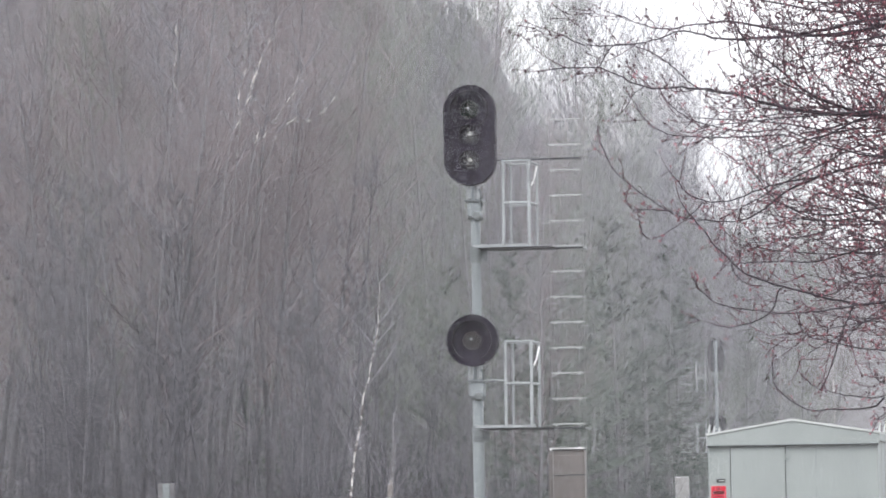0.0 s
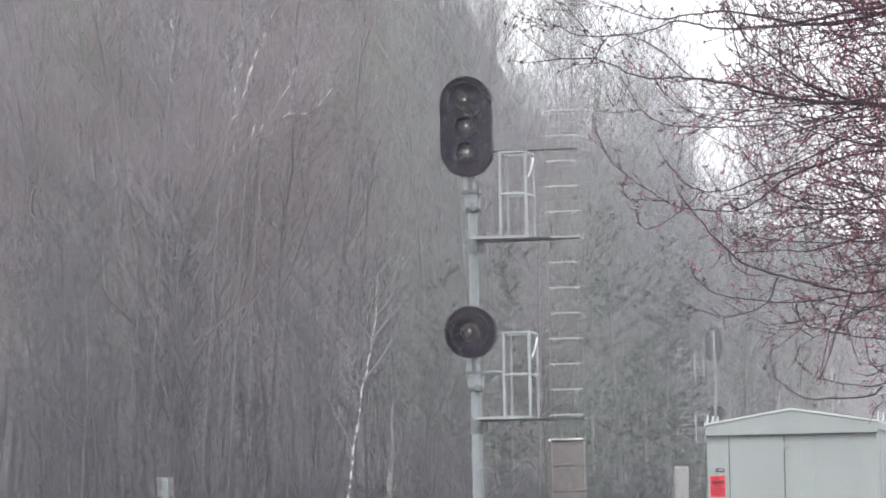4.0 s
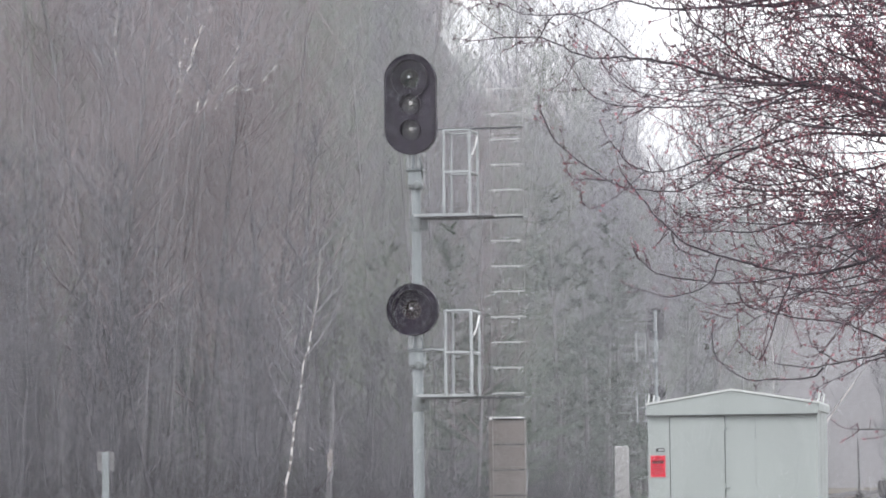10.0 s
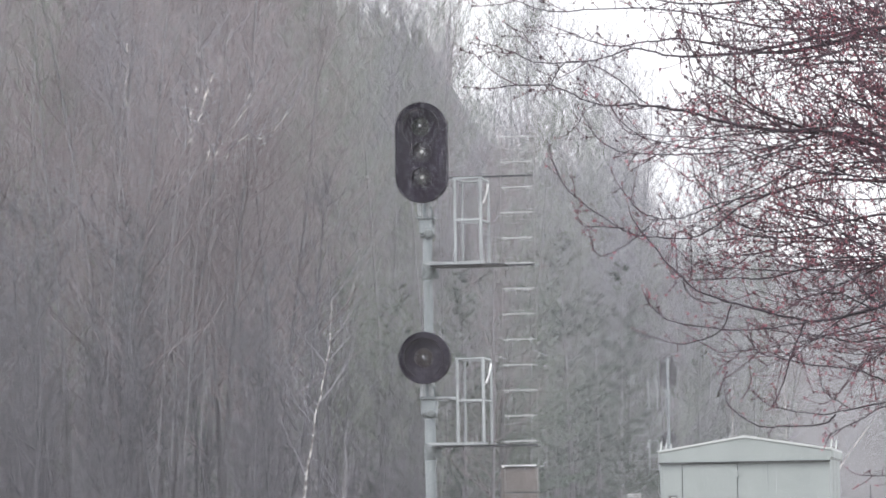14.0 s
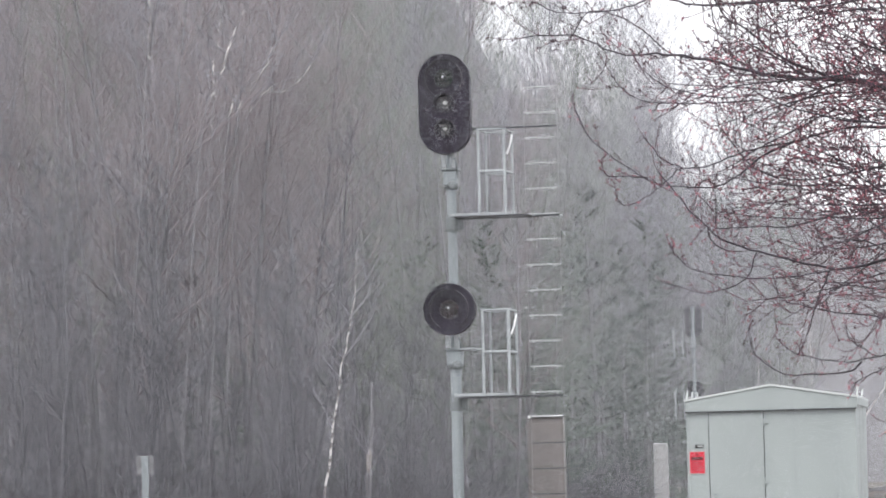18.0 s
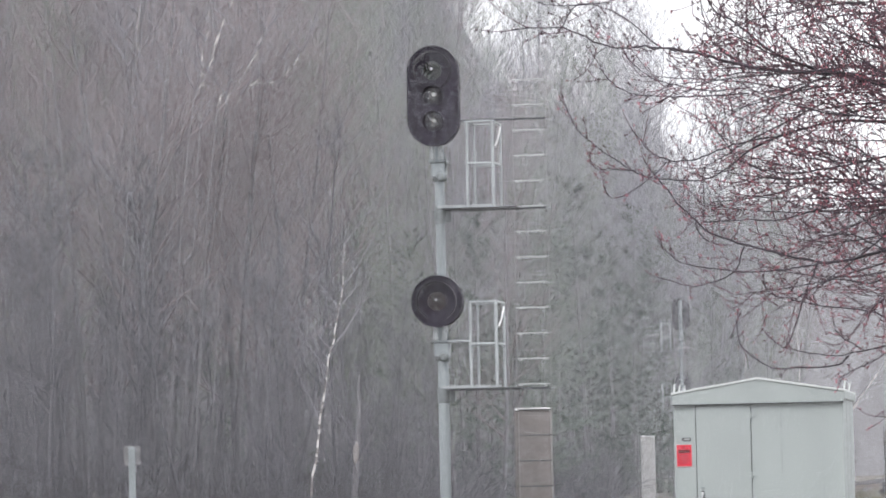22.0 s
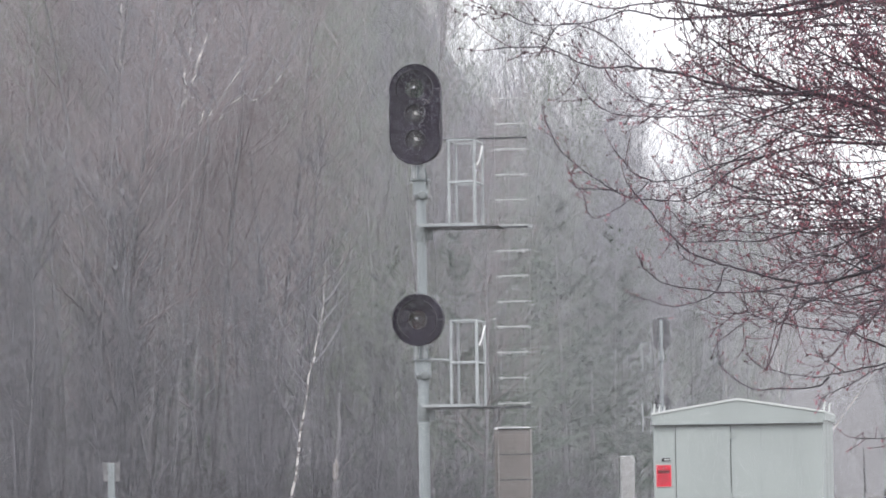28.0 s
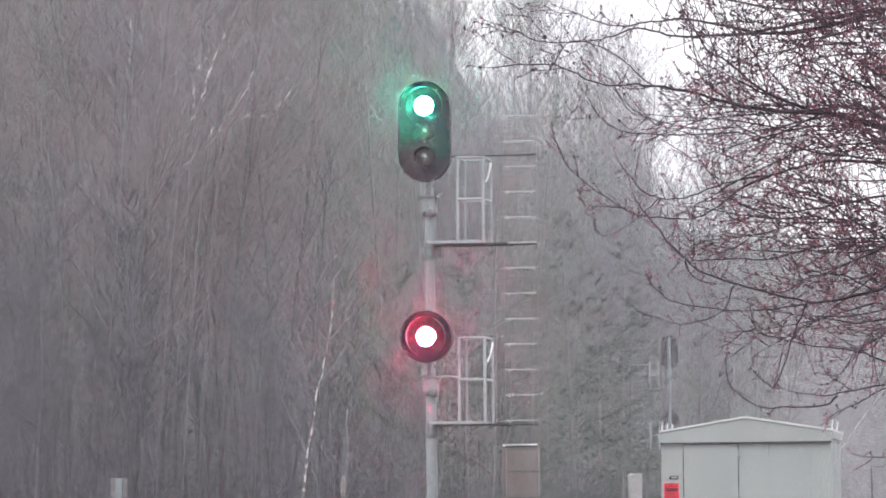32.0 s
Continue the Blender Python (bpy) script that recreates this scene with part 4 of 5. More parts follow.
def birch(line, r, label, mat=BIRCH, fine=14, seed=5):
    """A slender pale tree along a few points, with thin twigs."""
    rng = random.Random(seed)
    tree = thing("birch", label, "tree", "birches")
    if mat is PALE_BARK and line[0][1] < 120:
        line = [(x * 0.925, y * 0.925, 1.6 + (z - 1.6) * 0.925) for x, y, z in line]
    base = Vector(line[0])
    pts = [p - base for p in spline(line, 4)]
    n = len(pts)
    pts = [p + Vector((rng.uniform(-0.02, 0.02), rng.uniform(-0.03, 0.03), 0)) for p in pts]
    wide = [r * (1 - 0.85 * (i / n) ** 1.4) for i in range(n)]
    part("trunk", Shape().tube(pts, wide, 8), BARK if mat is PALE_BARK and base.y < 120 else mat, tree, "", True)
    if mat is PALE_BARK and base.y < 120:
        # Pale strips of bare trunk, with wet glints painted into their colour.
        for k in range(12):
            i = rng.randrange(n // 3, n - 1)
            way = (pts[i + 1] - pts[i]).normalized()
            at = pts[i].lerp(pts[i + 1], rng.random())
            ln, fat = rng.uniform(0.06, 0.30), rng.uniform(0.008, 0.018)
            strip = [at + way * (ln * f) + Vector((rng.uniform(-0.03, 0.03), -0.01, 0)) for f in (0, 0.35, 0.7, 1)]
            part("bare_patch", Shape().tube(strip, [fat * 0.4, fat, fat * 0.8, fat * 0.3], 6), PALE_BARK, tree, "pale patch on the bark", True)
    s = Shape()
    for _ in range(fine):
        i = rng.randrange(n // 3, n)
        a = rng.uniform(0, 2 * math.pi)
        br = bend(rng, pts[i], (math.cos(a), math.sin(a), 0.9), rng.uniform(0.7, 1.8), 0.12, 0.16, 4)
        s.tube(br, [0.016, 0.013, 0.010, 0.007, 0.004], 3, False)
        for p in br[1:]:
            c = rng.uniform(0, 2 * math.pi)
            s.tube(bend(rng, p, (math.cos(c), math.sin(c), 0.8), 0.6, 0.1, 0.2, 2), [0.007, 0.006, 0.003], 3, False)
    part("crown", s, TWIGS, tree)
    tree.location = base
    return tree


def far_woods():
    """Far woods as a plain glowing backdrop with a ragged top, mist painted in."""
    s = Shape()
    d, n = 520.0, 2600
    rng = random.Random(3)
    for i in range(n + 1):
        b = -0.30 + 0.62 * i / n
        top = 1.6 + d * skyline(b) * (0.97 - 0.17 * smooth_step(-0.004, 0.014, b)) + 2.5 * noise.noise((b * 60, 0, 0)) + 1.5 * noise.noise((b * 400, 0, 5)) + (5.0 * rng.random() ** 2 - 7.0 * rng.random() ** 1.5) * (1 - 0.8 * smooth_step(-0.02, 0.01, b))
        s.v += [(b * d, d, -4.0), (b * d, d, top), (b * d, d + 6, top - 2), (b * d, d + 6, -4)]
    s.f = [(4 * i + k, 4 * i + (k + 1) % 4, 4 * i + 4 + (k + 1) % 4, 4 * i + 4 + k) for i in range(n) for k in range(4)]
    # Emission stands in for light in the mist and brightens to the right.
    mat = glow("glowing hazy distance", (0.150, 0.144, 0.150), 1.0)
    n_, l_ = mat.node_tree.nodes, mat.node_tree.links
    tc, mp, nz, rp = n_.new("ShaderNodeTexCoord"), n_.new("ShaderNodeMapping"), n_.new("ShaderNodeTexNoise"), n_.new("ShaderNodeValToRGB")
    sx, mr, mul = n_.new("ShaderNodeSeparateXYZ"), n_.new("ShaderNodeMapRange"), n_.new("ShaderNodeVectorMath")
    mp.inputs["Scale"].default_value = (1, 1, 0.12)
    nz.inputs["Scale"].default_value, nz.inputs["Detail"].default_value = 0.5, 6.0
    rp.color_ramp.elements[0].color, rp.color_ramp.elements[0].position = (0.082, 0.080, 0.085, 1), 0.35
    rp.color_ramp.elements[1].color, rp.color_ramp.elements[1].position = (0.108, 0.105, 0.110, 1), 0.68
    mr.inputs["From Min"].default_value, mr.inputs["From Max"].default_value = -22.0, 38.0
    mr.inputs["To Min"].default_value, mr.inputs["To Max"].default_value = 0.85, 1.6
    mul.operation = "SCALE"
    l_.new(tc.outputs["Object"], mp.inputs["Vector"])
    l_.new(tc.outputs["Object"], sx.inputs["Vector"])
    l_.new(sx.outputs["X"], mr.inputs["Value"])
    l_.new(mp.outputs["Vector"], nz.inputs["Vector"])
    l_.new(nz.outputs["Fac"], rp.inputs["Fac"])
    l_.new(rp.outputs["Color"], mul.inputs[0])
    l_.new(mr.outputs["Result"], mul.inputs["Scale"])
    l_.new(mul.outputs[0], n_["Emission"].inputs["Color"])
    solo("backdrop", s, mat, "glowing grey backdrop of far woods, haze painted in", "backdrop", kind="structure")


make_woods()
birch([(-6.39, 97, 0.5), (-5.76, 97, 9.26), (-5.29, 97, 10.95), (-4.82, 97, 12.26), (-4.35, 97, 13.31)], 0.014, "pale slender trunk leaning among the grey woods", PALE_BARK, 8, 30)
birch([(-6.17, 98, 0.5), (-5.51, 98, 9.73), (-5.41, 98, 11.45), (-5.19, 98, 12.91)], 0.014, "pale slender trunk leaning among the grey woods", PALE_BARK, 8, 31)
birch([(-5.74, 96, 0.5), (-5.12, 96, 9.17), (-4.72, 96, 10.33), (-4.13, 96, 11.23), (-3.8, 96, 11.88)], 0.014, "pale slender trunk leaning among the grey woods", PALE_BARK, 8, 32)
birch([(-5.43, 97, 0.5), (-4.78, 97, 9.64), (-3.59, 97, 10.8), (-3.06, 97, 11.45)], 0.014, "pale slender trunk leaning among the grey woods", PALE_BARK, 8, 33)
birch([(-7.87, 99, 0.5), (-7.13, 99, 10.77), (-7.02, 99, 11.97), (-6.95, 99, 13.31)], 0.014, "pale slender trunk leaning among the grey woods", PALE_BARK, 8, 34)
broad = birch([(-1.85, 86, 0.5), (-1.77, 86, 1.9), (-1.70, 86, 2.9), (-1.66, 86, 3.7)], 0.068, "broad grey broken trunk with a peeled patch", BARK, 5, 35)
part("bare_patch", Shape().tube([(0.066, -0.02, 1.38), (0.080, -0.034, 1.5), (0.092, -0.036, 1.72), (0.105, -0.024, 1.86)], [0.02, 0.058, 0.06, 0.018], 8), PEELED, broad, "pale patch on the bark", True)
birch([(x * 0.94, y * 0.94, 1.6 + (z - 1.6) * 0.94) for x, y, z in ((-2.95, 90, 0.45), (-2.72, 90, 1.99), (-2.593, 90, 2.83), (-2.43, 90, 3.92), (-2.245, 90, 4.75), (-2.07, 90, 5.72), (-2.0, 90, 6.6))], 0.027, "slender leaning white birch with dark flecks")
for bx, by, bz, lean, r in ((12.6, 175, 9.5, 0.1, 0.05), (15.4, 180, 8.6, -0.2, 0.055)):
    g = ground_z(bx, by)
    birch([(bx, by, g - 0.1), (bx + lean * 0.35, by, g + bz * 0.4), (bx + lean, by, g + bz)], r * 0.5, "thin pale birch in the misty far woods", PALE_BARK, fine=10, seed=int(bx * 10))
birch([(15.0, 180, 0.4), (16.9, 180, 3.2), (18.4, 180, 5.3), (19.4, 180, 6.6), (20.8, 180, 8.8)], 0.035, "pale birch leaning far over in the mist", PALE_BARK, 8, 41)
far_woods()


# ---- the budding maple ----
def make_maple():
    rng = random.Random(21)
    tree = thing("maple_tree", "budding red maple with dense reddish twigs overhanging", "tree")
    y0 = 14.0
    trunk = [(3.05, y0, -0.2), (3.0, y0, 1.0), (2.92, y0, 2.2), (2.98, y0, 3.6), (2.9, y0 + 0.1, 5.4)]
    part("trunk", Shape().tube(spline(trunk, 4), [0.16 - 0.006 * i for i in range(17)], 12), MAPLE_BARK, tree, "grey-brown maple trunk", True)
    twigs, reds, darks = Shape(), Shape(), Shape()

    def bud(sh, p, size):
        w = Vector((rng.uniform(-1, 1), rng.uniform(-1, 1), rng.uniform(-0.2, 1.2))).normalized()
        u = w.orthogonal().normalized()
        v = w.cross(u)
        s = len(sh.v)
        sh.v += [tuple(p + q) for q in (-w * size * 0.6, u * size * 0.55, v * size * 0.55, -u * size * 0.55, -v * size * 0.55, w * size * 1.3)]
        sh.f += [(s, s + 2, s + 1), (s, s + 3, s + 2), (s, s + 4, s + 3), (s, s + 1, s + 4), (s + 5, s + 1, s + 2), (s + 5, s + 2, s + 3), (s + 5, s + 3, s + 4), (s + 5, s + 4, s + 1)]

    def bud_cluster(p):
        """Buds are red low in the crown and inside it; the high outer ones are coloured dark, as silhouettes against
        the sky.
        """
        red = rng.random() < max(0.08, min(0.85, (3.12 - p.z) * 3.0), 0.8 * smooth_step(0.95, 1.35, p.x))
        sh = reds if red else darks
        for _ in range(rng.choice((1, 1, 2, 3))):
            bud(sh, p + Vector((rng.uniform(-1, 1), rng.uniform(-1, 1), rng.uniform(-1, 1))) * 0.006, rng.uniform(0.0034, 0.0056) * (1 if red else 1.3))

    def sprout(p, way, ln, r, depth):
        """A twig that sweeps out and turns up at its tip, with its own side twigs and short budded spurs."""
        n = 6
        pts, d, q = [p.copy()], way.normalized(), p.copy()
        curl = rng.uniform(0.02, 0.14)
        for k in range(n):
            d = (d + Vector((rng.uniform(-0.08, 0.08), rng.uniform(-0.1, 0.1), curl + rng.uniform(-0.08, 0.08)))).normalized()
            q = q + d * (ln / n)
            pts.append(q.copy())
        twigs.tube(pts, [max(0.00135, r * (1 - 0.6 * k / n)) for k in range(n + 1)], 4 if depth else 3, False)
        if depth > 0:
            for k in range(1, n + 1):
                if rng.random() < 0.6:
                    w = (pts[k] - pts[k - 1]).normalized()
                    side = Vector((w.z, rng.uniform(-0.9, 0.9), -w.x)) * rng.choice((-1, 1))
                    sprout(pts[k], w * 1.0 + side * rng.uniform(0.5, 1.3), ln * rng.uniform(0.25, 0.6), r * 0.75, depth - 1)
        else:
            for k in range(2, n + 1, max(1, math.ceil(0.03 * n / ln))):
                if rng.random() < 0.65:
                    bud_cluster(pts[k])
        bud_cluster(pts[-1])

    def limb(line, r0, r1, every, reach, spurs=True, depth=1):
        pts = spline([(x, y0 + dy, z) for x, dy, z in line], 6)
        n = len(pts)
        pts = [p + Vector((rng.uniform(-1, 1), rng.uniform(-1, 1), rng.uniform(-1, 1))) * (min(0.0032, 0.0015 + r0 * 0.15) if 0 < i < n - 1 else 0) for i, p in enumerate(pts)]
        for p in pts[6:]:
            if rng.random() < (0.8 if spurs else 0.5):
                tip = p + Vector((rng.uniform(-0.5, 0.5), rng.uniform(-0.5, 0.5), rng.uniform(-0.4, 1))).normalized() * rng.uniform(0.012, 0.045)
                twigs.tube([p, tip], [0.0018, 0.0012], 3, False)
                bud_cluster(tip)
        part("limb", Shape().tube(pts, [r1 + (r0 * 0.8 - r1) * (1 - i / (n - 1)) ** 2.0 for i in range(n)], 7), MAPLE_BARK, tree, "", True)
        run = 0.0
        for i in range(3, n):
            run += (pts[i] - pts[i - 1]).length
            while run > every:
                run -= every
                w = (pts[i] - pts[i - 1]).normalized()
                side = Vector((w.z, rng.uniform(-1, 1), -w.x)) * rng.choice((-1, 1))
                sprout(pts[i], w * 1.0 + side * rng.uniform(0.4, 1.1), reach * rng.uniform(0.5, 1.1), max(0.0019, r1 * 0.9), depth)
        sprout(pts[-1], pts[-1] - pts[-2], min(0.14, reach * 0.6), r1, 0)
        return pts

    # the limbs that stand out: x, depth off the trunk, z
    limb([(2.9, 0, 2.3), (2.345, 0.013, 2.545), (1.79, 0.027, 2.79), (1.578, 0, 2.847), (1.343, -0.03, 2.91), (1.215, -0.05, 2.913), (1.019, -0.07, 2.941), (0.859, -0.1, 2.983), (0.721, -0.12, 3.003), (0.572, -0.15, 3.004), (0.425, -0.17, 3.065), (0.254, -0.2, 3.059)], 0.026, 0.0022, 0.15, 0.2)
    limb([(1.309, -0.02, 2.911), (1.135, -0.06, 2.977), (0.996, -0.11, 3.077), (0.925, -0.15, 3.119), (0.862, -0.2, 3.217)], 0.0075, 0.003, 0.11, 0.26)
    limb([(1.158, -0.04, 2.917), (1.049, 0.02, 2.947), (0.962, 0.08, 3.005), (0.921, 0.14, 3.07), (0.892, 0.2, 3.252)], 0.006, 0.002, 0.11, 0.24)
    limb([(2.9, 0, 3.1), (2.399, 0.154, 3.221), (1.899, 0.309, 3.343), (1.619, 0.3, 3.303), (1.308, 0.29, 3.258), (1.119, 0.27, 3.22), (0.883, 0.26, 3.203), (0.72, 0.24, 3.23), (0.59, 0.23, 3.194), (0.403, 0.21, 3.183), (0.298, 0.2, 3.224)], 0.019, 0.0018, 0.14, 0.2, False)
    limb([(0.799, -0.14, 2.983), (0.735, -0.07, 3.016), (0.671, -0, 3.087), (0.594, 0.06, 3.147), (0.487, 0.13, 3.176), (0.431, 0.2, 3.107)], 0.0035, 0.0018, 0.2, 0.1, False, 0)
    limb([(2.9, 0, 2.35), (2.368, 0.15, 2.556), (1.836, 0.3, 2.761), (1.61, 0.3, 2.768), (1.359, 0.3, 2.776), (1.183, 0.3, 2.737), (1.007, 0.3, 2.704), (0.854, 0.3, 2.653), (0.738, 0.3, 2.678), (0.669, 0.3, 2.761)], 0.015, 0.0018, 0.09, 0.13, True, 0)
    limb([(1.183, 0.3, 2.737), (1.064, 0.29, 2.685), (0.992, 0.27, 2.626), (0.898, 0.26, 2.585), (0.734, 0.24, 2.594), (0.641, 0.23, 2.632), (0.49, 0.21, 2.744), (0.433, 0.2, 2.854)], 0.0055, 0.0017, 0.09, 0.085, True, 0)
    limb([(0.674, 0.2, 2.618), (0.593, 0.2, 2.623), (0.535, 0.2, 2.626), (0.512, 0.2, 2.678)], 0.003, 0.0014, 0.08, 0.05, True, 0)
    limb([(0.784, 0.3, 2.654), (0.736, 0.28, 2.606), (0.688, 0.26, 2.57), (0.605, 0.24, 2.526), (0.569, 0.22, 2.551), (0.56, 0.2, 2.591)], 0.0028, 0.0013, 0.15, 0.05, False, 0)
    limb([(1.016, -0.1, 2.861), (0.901, -0.12, 2.853), (0.752, -0.15, 2.882), (0.683, -0.17, 2.915), (0.637, -0.2, 2.958)], 0.0035, 0.0016, 0.12, 0.1, False, 0)
    limb([(1.054, 0.1, 2.862), (0.869, 0.1, 2.855), (0.73, 0.1, 2.859), (0.65, 0.1, 2.872), (0.581, 0.1, 2.919), (0.547, 0.1, 2.977)], 0.0038, 0.0016, 0.14, 0.1, False, 0)
    limb([(0.57, -0.2, 2.999), (0.535, -0.22, 2.975), (0.5, -0.23, 2.922), (0.454, -0.25, 2.885)], 0.0025, 0.0013, 0.2, 0.06, False, 0)
    limb([(1.16, 0, 2.834), (1.122, 0.07, 2.922), (0.989, 0.15, 2.931), (0.9, 0.23, 2.904), (0.776, 0.3, 2.865)], 0.004, 0.0016, 0.11, 0.16, True, 0)
    limb([(2.9, 0, 2.3), (2.374, 0.209, 2.508), (1.848, 0.418, 2.717), (1.619, 0.4, 2.676), (1.364, 0.38, 2.63), (1.186, 0.36, 2.607), (1.044, 0.34, 2.654), (0.951, 0.32, 2.759), (0.921, 0.3, 2.805)], 0.011, 0.0018, 0.09, 0.18)
    limb([(2.9, 0, 2.2), (2.266, -0.064, 2.29), (1.633, -0.127, 2.38), (1.556, -0.1, 2.349), (1.471, -0.07, 2.315), (1.283, -0.04, 2.282), (1.087, -0.01, 2.33), (0.923, 0.01, 2.383), (0.826, 0.04, 2.466), (0.746, 0.07, 2.569), (0.698, 0.1, 2.639)], 0.0145, 0.0022, 0.14, 0.13, True, 0)
    limb([(1.28, -0.07, 2.281), (1.193, -0.12, 2.263), (1.025, -0.16, 2.249), (0.813, -0.21, 2.275), (0.734, -0.25, 2.329), (0.711, -0.3, 2.364)], 0.0045, 0.0015, 0.13, 0.06, True, 0)
    limb([(1.017, 0, 2.342), (0.979, 0, 2.257), (0.887, 0, 2.219), (0.82, 0, 2.217), (0.708, 0, 2.252)], 0.0035, 0.0014, 0.3, 0.05, False, 0)
    limb([(0.857, 0, 2.433), (0.866, 0.03, 2.398), (0.91, 0.07, 2.361), (0.97, 0.1, 2.354)], 0.003, 0.0014, 0.3, 0.06, False, 0)
    limb([(1.342, 0.2, 2.487), (1.146, 0.18, 2.438), (1.051, 0.16, 2.441), (0.907, 0.14, 2.435), (0.891, 0.12, 2.444), (0.893, 0.1, 2.51)], 0.004, 0.0015, 0.13, 0.1, True, 0)
    limb([(1.255, -0.07, 2.28), (1.225, -0.03, 2.207), (1.202, 0.02, 2.135), (1.18, 0.06, 2.061), (1.153, 0.1, 2.005)], 0.0036, 0.0016, 0.3, 0.05, False, 0)
    limb([(2.9, 0, 1.75), (2.309, 0.114, 1.9), (1.719, 0.227, 2.05), (1.583, 0.2, 2.024), (1.432, 0.17, 1.995), (1.312, 0.15, 1.978), (1.159, 0.12, 2.005), (1.099, 0.1, 2.043)], 0.0085, 0.0015, 0.16, 0.06, True, 0)
    limb([(1.371, 0.15, 1.977), (1.329, 0.16, 1.946), (1.195, 0.17, 1.939), (1.104, 0.18, 1.945), (1.013, 0.19, 2.017), (1.003, 0.2, 2.11)], 0.0045, 0.0015, 0.3, 0.05, False, 0)
    limb([(2.9, 0, 1.7), (2.265, 0.05, 1.861), (1.63, 0.1, 2.022), (1.572, 0.1, 2.008), (1.508, 0.1, 1.992), (1.441, 0.1, 1.951), (1.356, 0.1, 1.915), (1.331, 0.1, 1.877)], 0.0075, 0.0015, 0.2, 0.07, True, 0)
    limb([(1.424, 0.18, 1.996), (1.363, 0.15, 2.029), (1.328, 0.13, 2.058), (1.314, 0.1, 2.112)], 0.003, 0.0014, 0.3, 0.05, True, 0)
    limb([(2.9, 0, 1.8), (2.28, -0.1, 1.904), (1.661, -0.2, 2.007), (1.54, -0.2, 2.057), (1.405, -0.2, 2.112), (1.266, -0.2, 2.13), (1.119, -0.2, 2.164), (1.078, -0.2, 2.185), (1.063, -0.2, 2.226)], 0.0085, 0.0015, 0.1, 0.1, True, 0)
    limb([(1.468, -0.1, 2.317), (1.367, -0.12, 2.367), (1.258, -0.15, 2.358), (1.173, -0.17, 2.308), (1.105, -0.2, 2.316)], 0.004, 0.0015, 0.08, 0.14, True, 0)
    limb([(2.9, 0, 2), (2.283, -0.072, 2.119), (1.666, -0.145, 2.237), (1.554, -0.1, 2.225), (1.43, -0.05, 2.212), (1.302, 0, 2.224), (1.223, 0.05, 2.169), (1.161, 0.1, 2.214)], 0.009, 0.0015, 0.07, 0.14, True, 0)
    limb([(2.9, 0, 1.6), (2.513, 0.05, 1.661), (2.125, 0.1, 1.722), (1.9, 0.1, 1.74), (1.65, 0.1, 1.76), (1.45, 0.1, 1.77)], 0.009, 0.0016, 0.13, 0.12, True, 0)
    limb([(2.9, 0, 1.85), (2.342, -0.15, 1.956), (1.785, -0.3, 2.062), (1.65, -0.3, 2.17), (1.5, -0.3, 2.29), (1.33, -0.3, 2.46)], 0.016, 0.002, 0.11, 0.24)
    limb([(2.9, 0, 2.5), (2.382, 0.15, 2.723), (1.864, 0.3, 2.946), (1.72, 0.3, 3), (1.56, 0.3, 3.06), (1.4, 0.3, 3.2)], 0.02, 0.002, 0.11, 0.28)
    for line in (((2.9, 0, 2.9), (2.2, 0.2, 3.12), (1.6, 0.3, 3.26), (1.15, 0.3, 3.31), (0.78, 0.25, 3.37), (0.45, 0.2, 3.36), (0.3, 0.2, 3.40)),
                 ((2.9, 0, 3.0), (2.1, -0.2, 3.25), (1.5, -0.3, 3.40), (1.0, -0.3, 3.44), (0.62, -0.3, 3.50), (0.4, -0.3, 3.49)),
                 ((1.5, 0.3, 3.27), (1.2, 0.35, 3.22), (0.9, 0.4, 3.28), (0.66, 0.4, 3.26), (0.5, 0.4, 3.31)),
                 ((1.35, -0.28, 3.40), (1.1, -0.2, 3.34), (0.82, -0.2, 3.33), (0.6, -0.2, 3.40))):
        limb(line, 0.012, 0.0018, 0.22, 0.15)
    # the dense inner crown: long carriers, and from them arcs that fan out to every side
    def edge(z):
        """How far the dense crown reaches out at height z."""
        return 1.02 + 0.46 * smooth_step(2.72, 2.15, z) + 0.12 * smooth_step(2.95, 3.35, z)

    carriers = []
    for k in range(32):
        z = 2.30 + 1.17 * (k + rng.random()) / 32
        dy = rng.uniform(-1.1, 1.3)
        end = edge(z) + rng.uniform(0.1, 0.5)
        carriers.append(limb([(2.9, 0, z - 0.55), (2.1, dy * 0.7, z - 0.16 + rng.uniform(-0.08, 0.08)), (1.55, dy, z + rng.uniform(-0.08, 0.08)), (end, dy * 1.1, z + rng.uniform(-0.05, 0.2))], 0.011, 0.0018, 0.12, 0.22, True, 1))
    # arcs grow where the crown is still thin
    filled = collections.Counter()

    def cell(q):
        return int(q.x / 0.09), int(q.z / 0.09)

    def wanted(q):
        return 0.05 if q.x < edge(q.z) - 0.1 or q.z < 2.1 else 0.35 + 0.65 * smooth_step(0.05, 0.45, q.x - edge(q.z))

    for line in carriers:
        filled.update(cell(q) for q in line)
    for k in range(168):
        best = None
        for _ in range(9):
            near = [q for q in rng.choice(carriers) if edge(q.z) < q.x < 1.95]
            if not near:
                continue
            p = rng.choice(near).copy()
            high = smooth_step(2.35, 3.1, p.z)
            a, turn = radians(rng.uniform(-45 + 25 * high, 25 + 45 * high)), radians(rng.uniform(5, 45) - 30 * high)
            ln, tilt = rng.uniform(0.25, 0.6), rng.uniform(-0.5, 0.5)
            pts, q = [p.copy()], p.copy()
            for i in range(8):
                b = a + turn * i / 7 + rng.uniform(-0.07, 0.07)
                q = q + Vector((-math.cos(b), tilt, math.sin(b))).normalized() * (ln / 8)
                pts.append(q.copy())
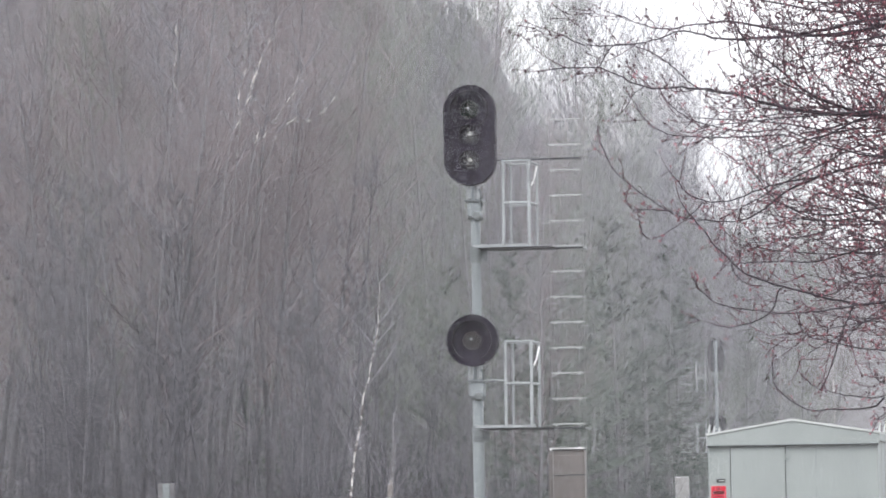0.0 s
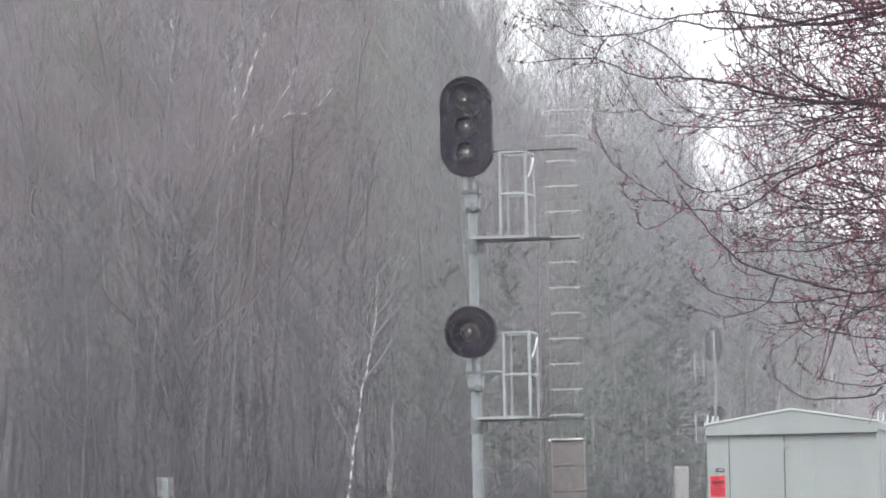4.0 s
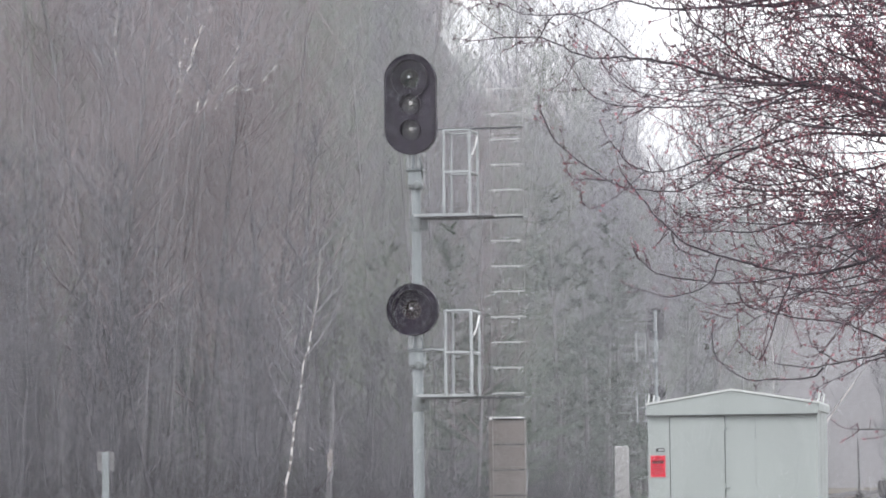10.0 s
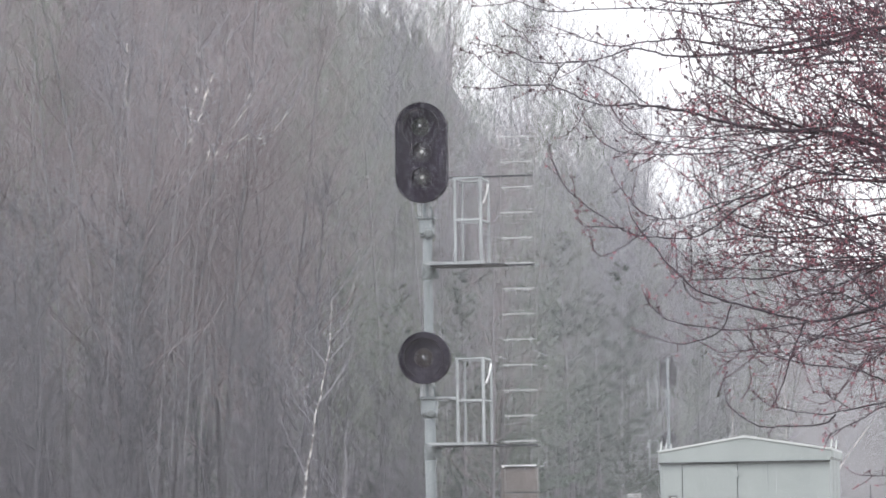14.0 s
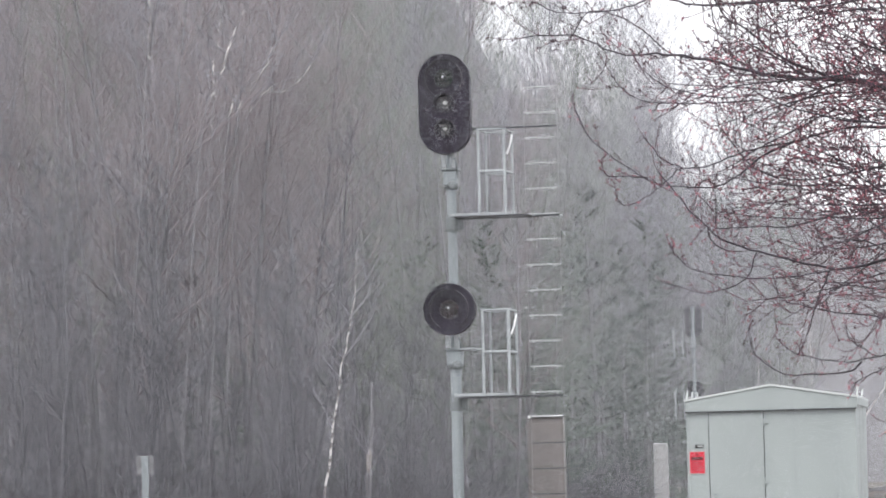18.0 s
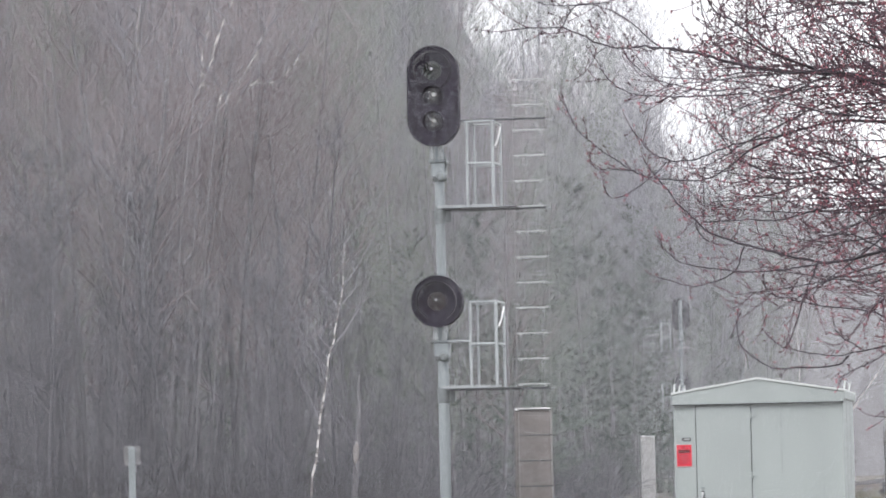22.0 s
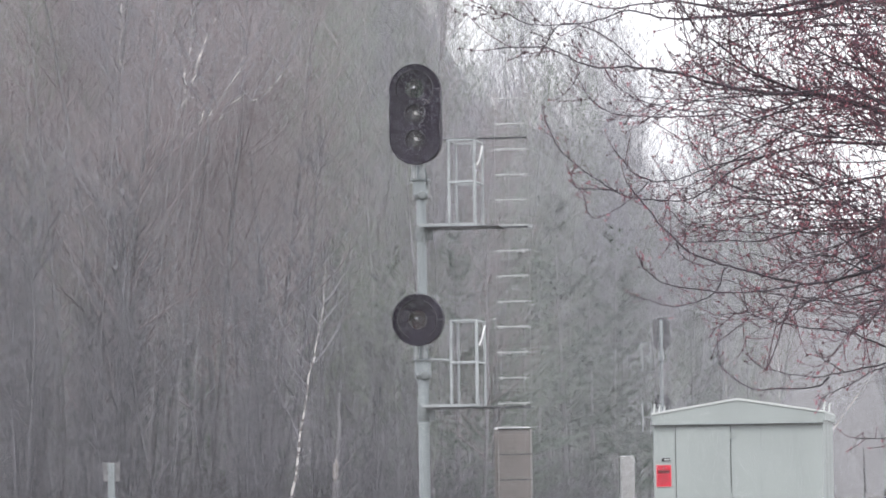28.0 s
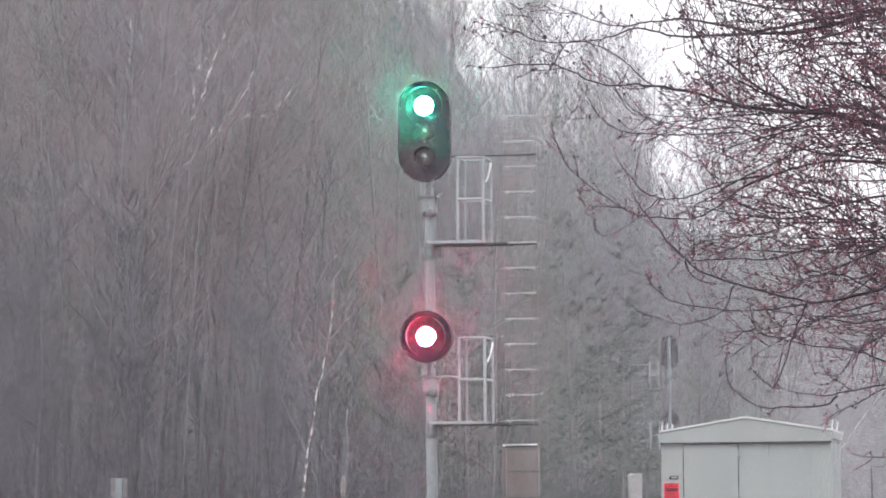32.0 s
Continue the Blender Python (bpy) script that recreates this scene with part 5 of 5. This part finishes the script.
            full = sum(filled[cell(q)] / wanted(q) for q in pts) + 40 * sum(q.x > 1.75 or q.z > 3.5 for q in pts) / 9
            if best is None or full < best[0]:
                best = full, pts
        if best is None:
            continue
        pts = best[1]
        filled.update(cell(q) for q in pts)
        part("bough", Shape().tube(pts, [0.0032 - 0.00024 * i for i in range(9)], 5, False), MAPLE_BARK, tree, "", True)
        for i in range(1, 9):
            for _ in range(rng.choice((1, 1, 2))):
                w = (pts[i] - pts[i - 1]).normalized()
                side = Vector((w.z, rng.uniform(-1, 1), -w.x)) * rng.choice((-1, 1))
                sprout(pts[i], w + side * rng.uniform(0.4, 1.5), rng.uniform(0.06, 0.2), 0.0019, 1 if rng.random() < 0.4 else 0)
    tagged(part("twig_mass", twigs, MAPLE_TWIG, tree, "fine reddish twigs"), kind="stuff")
    tagged(part("bud_mass", reds, BUDS, tree, "crimson bud clusters"), kind="stuff")
    tagged(part("dark_bud_mass", darks, BUDS_DARK, tree, "buds coloured dark as against the sky"), kind="stuff")


make_maple()


# ---- rain: slivers of falling water, and a fine drizzle that hangs in the air ----
def slivers(name, seed, count, near, far, wide, long, low, high, tilt, label):
    rng = np.random.default_rng(seed)
    y = rng.uniform(near, far, count)
    x = rng.uniform(-0.135, 0.135, count) * y
    x = np.where((x < -0.02 * y) & (rng.random(count) < 0.23), rng.uniform(0.0, 0.135, count) * y, x)
    z = 1.6 + (low + (high - low) * rng.random(count) ** 0.86) * y
    a, h, w = rng.uniform(-tilt, tilt, count), long * rng.uniform(0.6, 1.4, count), wide * rng.uniform(0.6, 1.4, count)
    co = np.zeros((count, 3, 3))
    for k, sgn in ((0, -0.5), (1, 0.5)):
        co[:, k, 0], co[:, k, 1], co[:, k, 2] = x + sgn * w * np.cos(a), y + sgn * 0.3 * w, z - sgn * w * np.sin(a)
    co[:, 2, 0], co[:, 2, 1], co[:, 2, 2] = x + h * np.sin(a), y, z + h * np.cos(a)
    me = bpy.data.meshes.new(name)
    me.vertices.add(count * 3)
    me.vertices.foreach_set("co", co.ravel())
    me.loops.add(count * 3)
    me.loops.foreach_set("vertex_index", np.arange(count * 3, dtype=np.int32))
    me.polygons.add(count)
    me.polygons.foreach_set("loop_start", np.arange(0, count * 3, 3, dtype=np.int32))
    me.update(calc_edges=True)
    me.materials.append(WATER)
    return tagged(new(name, me), label, name, "", "stuff")


RAIN_FALL = 5.0
rain = slivers("rain", 1, 9000, 24, 46, 0.0006, 0.16, -0.25, 5.2, 0.06, "thin streaks of falling rain")
# Slivers stand in for haze; the 48.6 layer is added to catch lamp glow.
DRIZZLE = [slivers("drizzle", k, *spec, -0.015, 0.14, 1.4, "fine pale drizzle hanging in the air before dim woods") for k, spec in enumerate((
    (180000, 24, 47.6, 0.000065, 0.25), (280000, 48.6, 50.1, 0.00006, 0.18), (305000, 53, 88, 0.000135, 0.6), (220000, 95, 148, 0.000275, 0.9), (120000, 154, 240, 0.0008, 1.4)))]


# ---- grass by the track ----
def make_grass(seed, count, near, far, mat, label):
    rng = random.Random(seed)
    s = Shape()
    for _ in range(count):
        y = rng.uniform(near, far)
        x = rng.uniform(0.075, 0.125) * y
        if abs(x - track_x(y)) < 2.2:
            continue
        z = ground_z(x, y)
        h = rng.uniform(0.06, 0.24)
        a = rng.uniform(0, math.pi)
        u = Vector((math.cos(a), math.sin(a), 0)) * 0.014
        tip = Vector((x + rng.uniform(-0.14, 0.14), y + rng.uniform(-0.1, 0.1), z + h))
        p = Vector((x, y, z))
        b = len(s.v)
        s.v += [tuple(p - u), tuple(p + u), tuple(tip), tuple(p + Vector((u.y, -u.x, 0)))]
        s.f += [(b, b + 1, b + 2), (b + 1, b + 3, b + 2), (b + 3, b, b + 2)]
    solo("grass", s, mat, label, "grass", kind="stuff")


make_grass(8, 4800, 84, 165, GRASS, "tufts of dry winter grass beside the track")
make_grass(9, 2800, 74, 95, GRASS_GREEN, "damp greening grass on the near verge")


# ---- what moves: the shutters added before the two burning lamps ----
def motions():
    for shut, z, sgn in SHUTTERS:
        shown, half, clear = pose(0, 0, z), pose(sgn * 0.07, 0, z), pose(sgn * 0.1235, 0, z)
        walk(shut, [(0.0, shown), (28.5, shown), (28.567, half), (28.6, clear), (32.0, clear)])
    for ob, fall in zip(DRIZZLE, (0.8, 1.0, 1.4, 2.0, 2.6)):
        walk(ob, [(0.0, pose(0, 0, fall * 0.5)), (32.0, pose(fall * 0.2, 0, -fall * 0.5))])
    walk(rain, [(0.0, pose(0, 0, 0)), (32.0, pose(0.8, 0, -RAIN_FALL * 32))])


motions()
